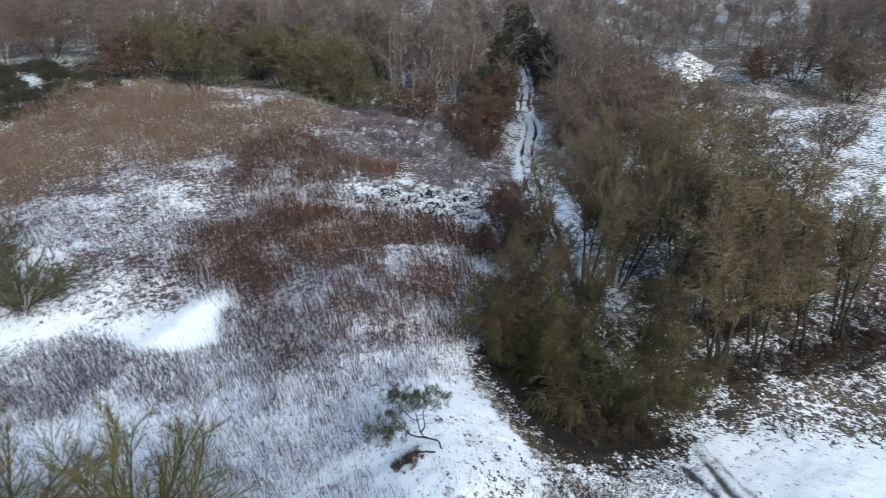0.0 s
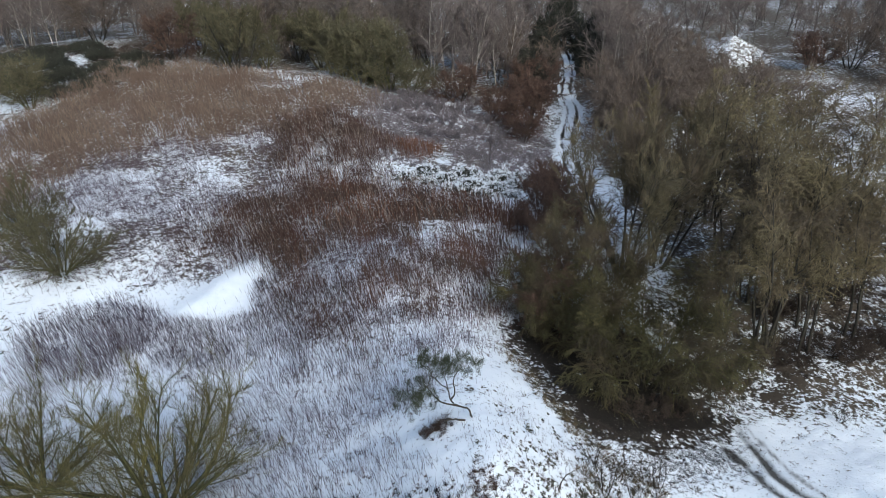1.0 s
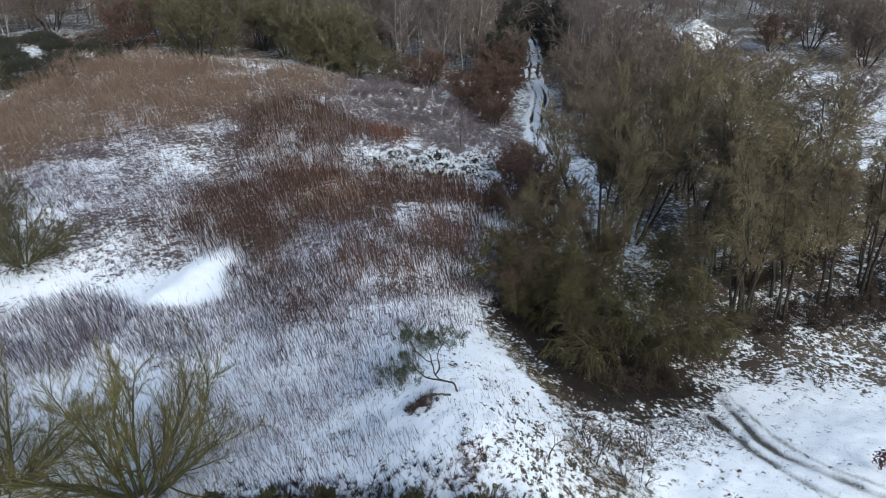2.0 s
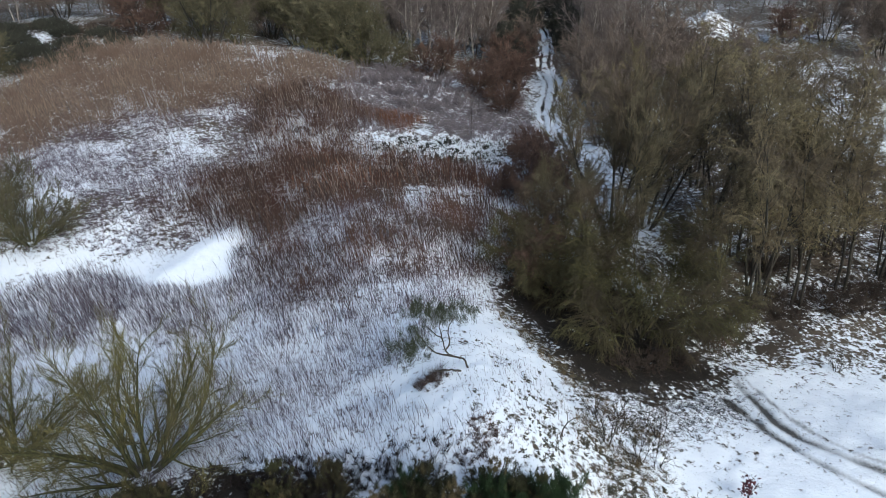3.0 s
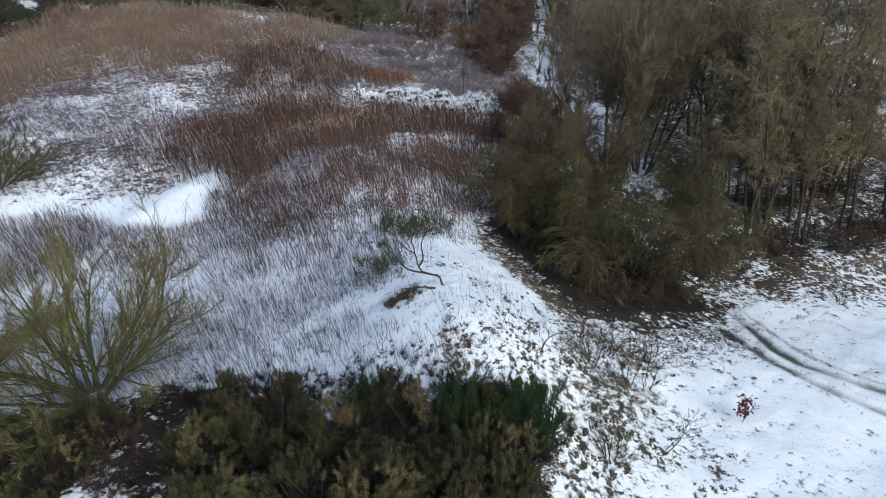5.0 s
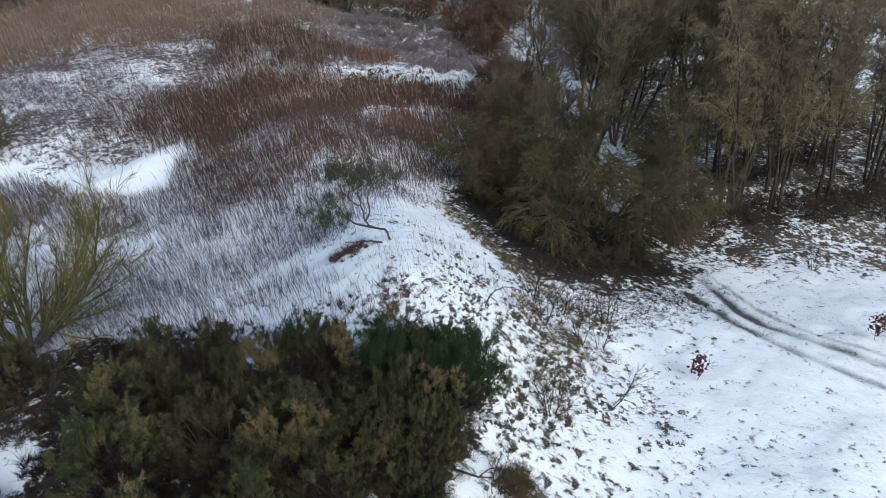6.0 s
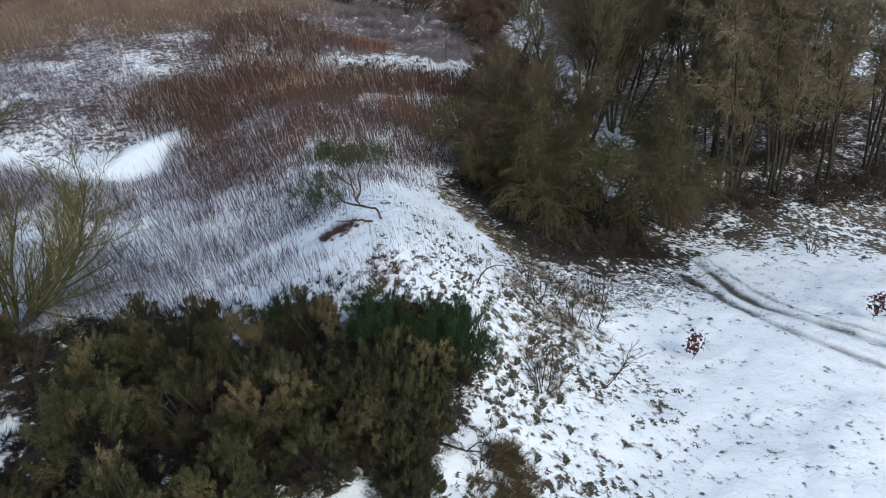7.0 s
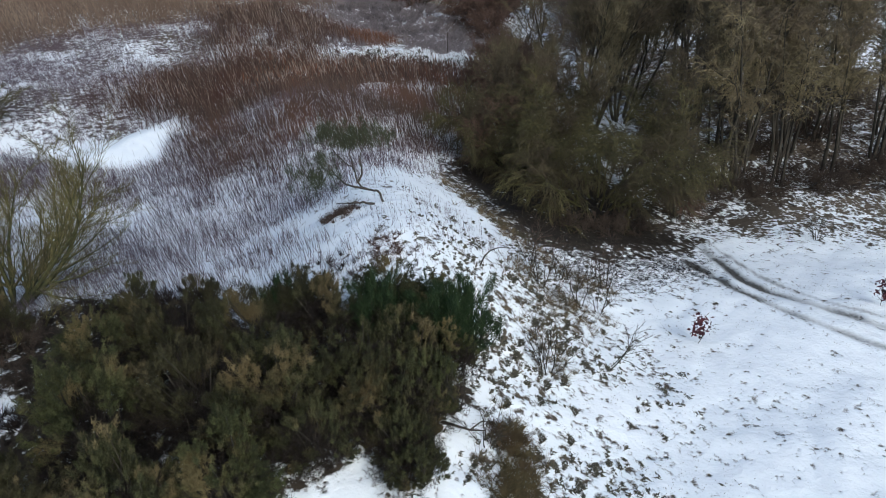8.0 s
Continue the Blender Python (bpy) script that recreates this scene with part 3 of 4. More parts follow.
PLAN_SALLOW = [(9, 1.5, 38, 0.5, 0.08, 0.02, 1), (6, 1.5, 30, 0.45, 0.09, 0.05), (4, 2.1, 28, 0.65, 0.10, 0.05), (2, 0, 0, 0, 0.10, 0.04)]
PLAN_THICKET = [(7, 2.0, 42, 0.46, 0.10, 0.05, 2), (4, 2.2, 36, 0.6, 0.14, 0.0), (4, 1.7, 30, 0.7, 0.15, -0.14), (3, 1.0, 28, 0.8, 0.14, -0.22), (2, 0, 0, 0, 0.12, -0.26)]
PLAN_ALDER = [(8, 2.0, 32, 0.40, 0.07, 0.05, 3), (4, 2.2, 35, 0.5, 0.12, 0.07), (3, 2.2, 30, 0.6, 0.14, 0.06), (2, 2.2, 26, 0.9, 0.15, 0.04), (1, 0, 0, 0, 0.2, 0.03)]
PLAN_FAR = [(6, 2.4, 40, 0.4, 0.07, 0.07), (3, 3.4, 40, 0.55, 0.15, 0.05), (2, 3, 38, 0.65, 0.2, 0.04), (1, 0, 0, 0, 0.2, 0.0)]
PLAN_BARE = [(4, 2.0, 40, 0.55, 0.15, 0.05), (3, 1.6, 40, 0.55, 0.2, 0.02), (2, 0, 0, 0, 0.2, 0.0)]

t = bare_tree("thicket_bush", "broad dense olive-twigged bush arching over dark mud", "bush", 31, 14, 5.4, 1.08, PLAN_THICKET, BARK_GREEN, TWIG_OLIVE, 0.075, "thicket bushes", 0.0105, 0.6, stout=2.0)
spread_out(t, [(8.9, 30.6, 0, 1.02), (5.4, 34.8, 250, 0.8)])
t = bare_tree("alder_tree", "multi-stemmed bare tree with a brown twiggy crown", "tree", 32, 6, 8.2, 0.42, PLAN_ALDER, BARK, TWIG_ALDER, 0.105, "multi-stemmed trees", 0.0115, 0.4)
spread_out(t, [(9.9, 40.6, 0, 1.12), (12.4, 43.0, 100, 1.05), (5.8, 37.8, 300, 0.62), (7.9, 36.4, 40, 0.6)])
t = bare_tree("catkin_tree", "slender bare tree with tan hanging catkins", "tree", 33, 4, 9.8, 0.17, PLAN_GROVE, BARK, TWIG_TAN, 0.10, "grove of slender trees", 0.0125, 0.35)
spread_out(t, [(15.9, 33.5, 0, 1.05), (17.6, 36.6, 75, 1.15), (20.3, 37.4, 210, 1.15), (22.4, 38.9, 290, 0.95), (16.4, 42.0, 40, 1.15), (19.4, 42.6, 260, 1.15)], -4)
t = bare_tree("slender_tree", "slender bare tree with a thin olive-brown crown", "tree", 42, 3, 9.2, 0.13, PLAN_GROVE, BARK, TWIG_TAN, 0.10, "grove of slender trees", 0.012, 0.3)
spread_out(t, [(14.4, 34.6, 0, 0.85), (16.2, 33.2, 75, 0.9), (18.4, 33.6, 150, 0.95), (19.2, 36.0, 40, 1.0), (21.6, 35.0, 110, 0.95), (24.6, 36.4, 180, 1.05), (26.4, 39.6, 270, 0.8), (22.6, 43.0, 60, 0.9), (16.8, 38.6, 220, 0.9), (29.5, 42.5, 30, 0.75)], -4)
t = bare_tree("grove_tree", "tall bare tree with olive-brown crown", "tree", 34, 3, 9.8, 0.26, PLAN_BIG, BARK, TWIG_TAN, 0.14, "grove behind the clearing", 0.014, 0.35)
spread_out(t, [(14.6, 54, 0, 0.95), (18.2, 51, 60, 0.95), (21.0, 57, 140, 0.8)], -3)
t = bare_tree("willow_shrub", "spreading leafless shrub with lichen-green branches", "shrub", 35, 14, 4.6, 1.3, PLAN_SALLOW, BARK_LICHEN, TWIG_LIME, 0.082, "willow shrubs", 0.006, 0.16, inner=0.1, stout=1.3)
spread_out(t, [(-11.75, 18.6, 20, 1.2), (-18.2, 20.6, 140, 1.0)])
t = bare_tree("willow_shrub", "rounded dense bare shrub with olive-brown twigs in snow", "shrub", 36, 11, 3.7, 1.05, PLAN_SALLOW, BARK_GREEN, TWIG_HAZED, 0.07, "willow shrubs", 0.0105, 0.2, inner=0.1)
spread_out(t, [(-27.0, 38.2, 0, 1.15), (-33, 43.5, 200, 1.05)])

t = bare_tree("bramble_thicket", "low tangled dark bramble and twigs under trees", "shrub", 43, 10, 1.7, 0.95, PLAN_SHRUB, BARK, TWIG_BRAMBLE, 0.025, "brambles in the grove", 0.009, 0.4)
spread_out(t, [(15.4, 32.6, 0, 0.6), (17.4, 33.0, 50, 0.75), (19.8, 33.8, 150, 0.7), (22.6, 34.6, 200, 0.7), (25.8, 35.8, 300, 0.8), (24.2, 34.0, 100, 0.8), (27.0, 34.8, 30, 0.9), (21.0, 33.2, 280, 0.7), (18.4, 37.6, 70, 0.9), (22.8, 39.4, 170, 1.0), (28.0, 37.4, 320, 1.1), (20.4, 44.5, 60, 1.2), (27, 46, 160, 1.2), (14.2, 31.2, 10, 0.6), (7.2, 26.4, 130, 0.45), (8.6, 26.8, 220, 0.55), (10.0, 27.4, 310, 0.5), (-8.6, 13.4, 110, 0.4), (-8.9, 14.8, 30, 0.45)])

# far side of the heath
t = bare_tree("heath_tree", "bare round-crowned tree at the edge of the reeds", "tree", 37, 4, 7.6, 0.6, PLAN_BIG, BARK, TWIG_HAZED, 0.14, "trees beyond the reeds", 0.02, 0.3)
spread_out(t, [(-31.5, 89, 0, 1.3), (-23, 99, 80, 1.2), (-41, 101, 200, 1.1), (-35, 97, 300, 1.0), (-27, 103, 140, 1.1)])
t = bare_tree("hawthorn_bush", "bare hawthorn bush with greenish upright branches", "bush", 38, 7, 5.4, 0.5, PLAN_SHRUB, BARK_GREEN, TWIG_HAZED, 0.09, "hawthorns beyond the reeds", 0.022, 0.4)
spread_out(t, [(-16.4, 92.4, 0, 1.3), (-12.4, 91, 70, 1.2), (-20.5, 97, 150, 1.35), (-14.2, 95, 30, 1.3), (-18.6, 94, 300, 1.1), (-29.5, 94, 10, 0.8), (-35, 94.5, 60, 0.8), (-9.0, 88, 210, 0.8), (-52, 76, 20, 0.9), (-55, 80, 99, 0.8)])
t = bare_tree("birch_tree", "slender birch with pale stems", "tree", 39, 2, 9.5, 0.16, PLAN_FAR, BARK_BIRCH, TWIG_GREY, 0.11, "birches along the track", 0.02, 0.4)
spread_out(t, [(-4.5, 97, 0, 1.25), (-1.0, 94, 60, 1.3), (2.5, 99, 130, 1.2), (0.5, 104, 10, 1.3), (17.5, 94, 200, 1.1), (20, 97, 260, 1.1), (22.5, 92, 310, 1.15), (17, 101, 30, 1.2), (-7.5, 103, 210, 1.3), (-62, 100, 40, 1.0), (-70, 106, 140, 1.1)])
t = bare_tree("brown_shrub", "leafless red-brown shrub beside the track", "shrub", 40, 7, 3.6, 0.6, PLAN_SHRUB, BARK, TWIG_RED, 0.06, "shrubs along the track", 0.02, 0.3)
spread_out(t, [(1.6, 85, 0, 1.0), (4.5, 83, 80, 1.1), (6.0, 88, 160, 1.35), (-3, 89, 240, 1.2), (7.0, 94, 20, 1.4), (-43, 96, 50, 1.5), (-38, 106, 160, 1.5), (5.0, 78, 200, 0.8), (4.8, 51, 40, 0.7), (5.8, 54.6, 120, 0.8), (6.3, 58.6, 260, 0.65), (5.2, 47.4, 310, 0.8), (6.9, 50.4, 15, 0.8), (7.2, 46, 75, 0.9), (49, 108, 90, 1.3), (3.0, 46.5, 300, 0.55), (4.6, 44.0, 30, 0.6), (4.0, 33.6, 60, 0.75), (5.2, 36.5, 110, 0.8), (3.4, 38.5, 170, 0.6), (12.4, 29.9, 20, 0.4)])
t = bare_tree("heath_shrub", "low twiggy lilac-grey shrub on far snow", "shrub", 44, 8, 1.3, 0.9, PLAN_SHRUB, BARK, TWIG_LILAC, 0.025, "low shrubs on the far snow", 0.014, 0.4)
spread_out(t, [(-8.4, 82.4, 0, 1.0), (-5.6, 83.6, 60, 1.1), (-2.4, 85.4, 120, 1.0), (0.4, 83.0, 180, 0.9), (-4.0, 79.4, 240, 1.0), (-7.2, 78.0, 300, 1.0), (-1.0, 78.6, 20, 0.9), (-10.4, 80.0, 80, 0.9), (-3.4, 74.6, 140, 0.8), (-6.0, 74.0, 200, 0.9), (1.6, 75.6, 260, 0.8), (-9.0, 86.0, 320, 1.0)])
t = bare_tree("grey_shrub", "leafless grey-brown thicket shrub beside the track", "shrub", 41, 7, 5.2, 0.45, PLAN_SHRUB, BARK, TWIG_MAUVE, 0.07, "shrubs along the track", 0.02, 0.5)
spread_out(t, [(14.8, 71, 0, 1.0), (17.5, 75, 80, 1.2), (15.5, 79, 160, 1.1), (19.5, 81, 240, 1.3), (22, 73, 20, 1.2), (17.5, 86, 110, 1.3), (23, 86, 200, 1.3), (27, 78, 290, 1.25), (16, 91, 330, 1.0), (7, 100, 60, 1.3), (3, 108, 120, 1.4), (27, 90, 10, 1.3), (31, 84, 70, 1.1), (35, 76, 130, 1.0), (42, 72, 190, 0.9), (13.2, 64, 310, 0.8), (-28, 104, 80, 1.3), (-16, 101, 130, 1.3), (-46, 103, 170, 1.2), (-34, 110, 220, 1.4), (-20, 108, 250, 1.4), (-8, 110, 300, 1.4), (-60, 108, 340, 1.4), (58, 98, 15, 1.2), (26, 98, 65, 1.1), (56, 110, 115, 1.4), (60, 104, 165, 1.3), (24, 106, 215, 1.4)])


def needles(rng, base, axis, long, count, jitter, size, radius, splay):
    """Slender cones round sprays that grow from base along axis."""
    n = len(base)
    u = rng.random((n, count, 1))
    foot = base[:, None] + axis[:, None] * (u * np.asarray(long)[:, None, None]) + rng.normal(0, jitter, (n, count, 3)) * (1.1 - 0.6 * u)
    way = unit(axis[:, None] + rng.normal(0, splay, (n, count, 3)))
    tip = foot + way * (size * rng.uniform(0.6, 1.3, (n, count, 1)))
    return tubes(foot.reshape(-1, 3), tip.reshape(-1, 3), radius, None, 3)


def evergreen_bush(name, label, seed, wide, tall, sprays, count, mat, group, jitter=0.075, size=0.085, radius=0.008, splay=0.8, long=(0.25, 0.5), upright=0.8, snow=0.0, old=0, clumps=0):
    """A dense bush: woody stems from the foot to every spray, and sprays of spines or shoots over a lumpy dome."""
    rng = np.random.default_rng(seed)
    top = thing(name, label, "bush", group)
    d = unit(rng.normal(0, 1, (sprays, 3)))
    d[:, 2] = np.abs(d[:, 2])
    lump = 0.5 + 0.85 * vnoise(d[:, 0] * 3 + seed, d[:, 1] * 3, 0.9, seed)
    reach = rng.uniform(0.35, 1.0, sprays) ** 0.5 * lump
    if clumps:
        c = unit(rng.normal(0, 1, (clumps, 3)) + np.array([0, 0, 0.35]))
        c[:, 2] = np.abs(c[:, 2])
        k = rng.integers(0, clumps, sprays)
        d = unit(c[k] + rng.normal(0, 0.15, (sprays, 3)))
        d[:, 2] = np.abs(d[:, 2])
        reach = rng.uniform(0.5, 1.12, clumps)[k] * rng.uniform(0.72, 1.0, sprays)
    base = d * reach[:, None] * np.array([wide, wide, tall * 0.85]) + np.array([0, 0, 0.12])
    axis = unit(d + np.array([0, 0, upright]) + rng.normal(0, 0.25, (sprays, 3)))
    long = rng.uniform(long[0], long[1], sprays)
    leaves = part("foliage", needles(rng, base, axis, long, count, jitter, size, radius, splay), mat, top)
    tone = leaves.data.attributes.new("tone", "FLOAT", "POINT")
    tone.data.foreach_set("value", np.repeat(rng.random(sprays) ** 1.3, count * 4).astype(np.float32))
    # Dead shoots inside, near black: the bush's inner shade is in their colour
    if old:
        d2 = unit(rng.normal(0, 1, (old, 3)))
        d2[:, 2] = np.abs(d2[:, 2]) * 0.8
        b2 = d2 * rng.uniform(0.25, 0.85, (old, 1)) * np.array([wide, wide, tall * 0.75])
        part("dead_growth", needles(rng, b2, unit(d2 + np.array([0, 0, 0.3])), np.full(old, 0.35), 45, 0.1, 0.13, 0.007, 0.9), TWIG_DARK, top, "dead inner shoots, darkened for the bush's inner shade")
    k = rng.choice(sprays, min(sprays, 46), replace=False)
    foot = np.stack([rng.normal(0, 0.12, len(k)), rng.normal(0, 0.12, len(k)), np.full(len(k), -0.1)], 1)
    mid = foot * 0.5 + base[k] * 0.5 + rng.normal(0, 0.12, (len(k), 3)) - np.array([0, 0, 0.1])
    wood = joined(tubes(foot, mid, 0.028, 0.018, 4), tubes(mid, base[k], 0.018, 0.01, 4), tubes(base[k], base[k] + axis[k] * (long[k, None] * 1.1), 0.009, None, 4))
    part("branch_work", wood, BARK, top)
    if snow:
        k = base[:, 2] > tall * 0.25
        part("snow_cover", needles(rng, base[k] + axis[k] * 0.3, axis[k], long[k] * 0.5, int(count * snow), jitter, size * 0.9, radius * 1.7, splay), SNOW_CAP, top, "patchy settled snow")["kind"] = "stuff"
    return top


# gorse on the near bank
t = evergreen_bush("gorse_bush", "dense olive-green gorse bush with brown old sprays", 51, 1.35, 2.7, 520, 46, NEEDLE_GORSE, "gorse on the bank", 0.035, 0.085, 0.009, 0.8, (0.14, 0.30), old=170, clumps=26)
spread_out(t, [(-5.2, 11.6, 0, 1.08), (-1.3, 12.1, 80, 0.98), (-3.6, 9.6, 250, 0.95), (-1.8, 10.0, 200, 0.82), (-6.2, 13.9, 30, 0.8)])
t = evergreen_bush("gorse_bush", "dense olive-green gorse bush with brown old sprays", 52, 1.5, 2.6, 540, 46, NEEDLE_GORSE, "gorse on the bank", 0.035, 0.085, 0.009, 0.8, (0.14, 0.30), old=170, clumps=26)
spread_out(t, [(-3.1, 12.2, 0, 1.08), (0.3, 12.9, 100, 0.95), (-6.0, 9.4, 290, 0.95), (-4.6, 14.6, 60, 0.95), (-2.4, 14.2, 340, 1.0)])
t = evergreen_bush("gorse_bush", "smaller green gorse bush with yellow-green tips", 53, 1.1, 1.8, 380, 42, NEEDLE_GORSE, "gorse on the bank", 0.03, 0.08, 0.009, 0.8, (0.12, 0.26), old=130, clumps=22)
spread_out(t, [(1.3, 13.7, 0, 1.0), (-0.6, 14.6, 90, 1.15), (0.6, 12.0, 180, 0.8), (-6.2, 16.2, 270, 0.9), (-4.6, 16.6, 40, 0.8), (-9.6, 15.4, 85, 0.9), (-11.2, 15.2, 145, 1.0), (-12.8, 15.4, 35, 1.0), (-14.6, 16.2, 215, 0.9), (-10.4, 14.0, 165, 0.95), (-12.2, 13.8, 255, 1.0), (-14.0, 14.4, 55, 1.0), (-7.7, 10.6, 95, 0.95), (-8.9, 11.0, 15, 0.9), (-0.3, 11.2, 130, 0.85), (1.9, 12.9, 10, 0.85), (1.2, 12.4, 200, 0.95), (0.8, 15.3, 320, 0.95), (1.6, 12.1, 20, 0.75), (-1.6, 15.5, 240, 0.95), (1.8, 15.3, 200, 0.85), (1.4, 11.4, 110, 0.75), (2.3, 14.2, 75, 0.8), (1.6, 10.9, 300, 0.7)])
t = evergreen_bush("broom_bush", "upright fresh-green broom bush on the bank", 54, 0.62, 1.25, 80, 80, NEEDLE_BROOM, "broom on the bank", 0.06, 0.2, 0.006, 0.4, (0.25, 0.5), 1.6)
spread_out(t, [(2.75, 15.2, 0, 1.2), (2.0, 14.7, 80, 1.15), (0.5, 14.9, 160, 1.05), (-2.0, 15.6, 240, 0.9), (1.3, 15.0, 300, 0.7)])
t = evergreen_bush("dark_gorse", "low dark gorse clump on snowy heath", 55, 2.3, 0.8, 190, 22, NEEDLE_DARK, "gorse beyond the reeds", 0.16, 0.24, 0.026, 0.8)
spread_out(t, [(-48, 83, 0, 1.0), (-52.5, 86, 60, 1.2), (-57, 91, 120, 1.1), (-62, 87, 200, 1.1), (-46.5, 87.5, 260, 0.9), (-59, 82, 300, 1.0), (-66, 93, 20, 1.2), (-53, 95, 90, 1.0), (-69, 88, 100, 1.2), (-50, 80, 130, 1.1), (-55, 83, 10, 1.2), (-44, 91, 80, 0.9), (-60, 93, 220, 1.3), (-57, 99, 280, 1.2), (-66, 82, 330, 1.2), (-48, 95, 45, 1.0), (-73, 95, 165, 1.3), (-62, 97, 150, 1.2), (-50, 90, 190, 0.9)])
t = evergreen_bush("snowy_bramble", "low dark bramble mound under patchy snow", 57, 1.0, 0.42, 70, 20, NEEDLE_DARK, "brambles on the far snow", 0.10, 0.16, 0.022, 0.9, (0.15, 0.3), snow=0.3)
spread_out(t, [(-6.8, 58.6, 0, 0.9), (-5.0, 60.4, 50, 1.1), (-3.0, 58.2, 100, 1.0), (-1.4, 61.2, 150, 1.2), (0.4, 58.8, 200, 1.0), (1.8, 61.6, 250, 1.1), (3.2, 58.6, 300, 0.9), (-0.6, 55.6, 20, 1.1), (1.4, 55.8, 70, 1.0), (0.2, 53.0, 120, 0.8), (-2.4, 55.0, 170, 0.8), (2.8, 54.6, 220, 0.7), (-4.6, 57.4, 270, 0.7), (3.8, 61.8, 320, 1.0)])
t = evergreen_bush("holly_bush", "tall dark evergreen bush beside the track", 56, 2.6, 6.5, 420, 24, NEEDLE_DARK, "evergreens along the track", 0.2, 0.4, 0.04, 0.7)
spread_out(t, [(6.5, 97, 0, 1.0), (8.5, 104, 60, 1.1), (16.8, 106, 120, 1.0), (9.2, 112, 200, 1.2), (17.5, 114, 260, 1.2), (14.9, 84.5, 300, 0.45), (13.8, 125, 20, 1.6), (-14, 93, 90, 0.6)])


# twisted broom on top of the bank
def twisted_broom():
    top = thing("twisted_broom", "old leaning broom with a crooked grey stem and green top", "shrub")
    rng = np.random.default_rng(61)
    x0, y0 = 0.0, 21.7

    def stem(points, r):
        q = np.array([points[0], *points, points[-1]], float)
        p = []
        for a, b, c, d in zip(q, q[1:], q[2:], q[3:]):
            for u in (0.0, 0.25, 0.5, 0.75):
                p.append(0.5 * (2 * b + (c - a) * u + (2 * a - 5 * b + 4 * c - d) * u * u + (3 * b - a - 3 * c + d) * u ** 3))
        p = np.array(p + [q[-1]])
        p[1:-1] += rng.normal(0, 0.018, (len(p) - 2, 3))
        rr = np.linspace(r, r * 0.35, len(p))
        return tubes(p[:-1], p[1:], rr[:-1], rr[1:], 6)

    part("stem", joined(stem([(0, 0, -0.1), (-0.2, 0.1, 0.28), (-0.55, 0.2, 0.36), (-0.9, 0.3, 0.55), (-1.0, 0.4, 1.0), (-1.15, 0.55, 1.5), (-1.0, 0.7, 1.95)], 0.042),
                        stem([(-0.9, 0.3, 0.55), (-0.75, 0.35, 0.95), (-0.8, 0.5, 1.4), (-0.55, 0.6, 1.9)], 0.04),
                        stem([(-0.55, 0.2, 0.36), (-1.2, 0.2, 0.5), (-1.6, 0.3, 0.8), (-2.0, 0.4, 1.3)], 0.04),
                        stem([(-1.0, 0.4, 1.0), (-1.5, 0.5, 1.4), (-1.9, 0.6, 1.9)], 0.025)), DEADWOOD, top, soft=True)
    part("branch", joined(stem([(-0.3, -0.25, 0.02), (-0.8, -0.3, 0.12), (-1.2, -0.25, 0.05)], 0.045), stem([(-0.8, -0.3, 0.1), (-1.5, -0.6, 0.2)], 0.03)), DEADWOOD, top, "fallen grey branch in the snow", soft=True)
    c = np.array([(-2.1, 0.7, 1.9), (-1.7, 0.7, 2.1), (-1.0, 0.7, 2.0), (-0.5, 0.7, 2.0), (-2.2, 0.4, 1.2), (-1.3, 0.8, 1.7), (-0.1, 0.7, 1.9), (-2.3, 0.1, 0.9), (-2.4, -0.1, 0.4), (-2.0, 0.2, 0.6)])
    base = c[rng.integers(0, len(c), 180)] + rng.normal(0, 0.29, (180, 3)) * np.array([1, 1, 0.5])
    axis = unit(rng.normal(0, 0.5, (180, 3)) + np.array([0, 0, 1.0]))
    part("foliage", needles(rng, base, axis, np.full(180, 0.3), 40, 0.07, 0.2, 0.006, 0.4), NEEDLE_OLD, top)
    top.matrix_basis = pose(x0, y0, ground_at(x0, y0))


twisted_broom()

t = bare_tree("bare_sapling", "slender bare sapling on the far snow", "sapling", 67, 1, 4.6, 0.3, PLAN_BARE, BARK, TWIG_GREY, 0.05, "", 0.014)
spread_out(t, [(1.0, 66.5, 0, 1.0)])

# bare little shrubs on the slope
t = bare_tree("bare_shrub", "small leafless shrub with dark forked stems in snow", "shrub", 62, 6, 1.3, 0.5, PLAN_BARE, BARK, BARK, 0.022, "small shrubs on the slope", 0.005, 0.1)
spread_out(t, [(4.9, 15.5, 0, 1.0), (2.5, 13.0, 120, 0.9), (3.2, 12.2, 220, 0.8), (17.8, 27.5, 40, 0.9)])
t = bare_tree("bare_shrub", "thin leafless shrub with reddish stems on the bank", "shrub", 63, 4, 1.8, 0.3, PLAN_BARE, BARK, TWIG_RED, 0.022, "small shrubs on the slope", 0.005, 0.1)
spread_out(t, [(5.2, 20.2, 0, 1.0), (6.4, 19.7, 90, 0.95), (7.1, 19.8, 180, 0.8), (6.0, 21.4, 270, 0.9), (7.6, 21.6, 30, 1.0), (5.0, 21.8, 140, 0.9)])
t = bare_tree("bent_sapling", "thin leafless sapling bent over the snow", "sapling", 64, 2, 1.7, 0.3, PLAN_BARE, BARK, BARK, 0.02, "", 0.005, 0.05)
spread_out(t, [(6.9, 16.6, 0, 1.0)], 42)


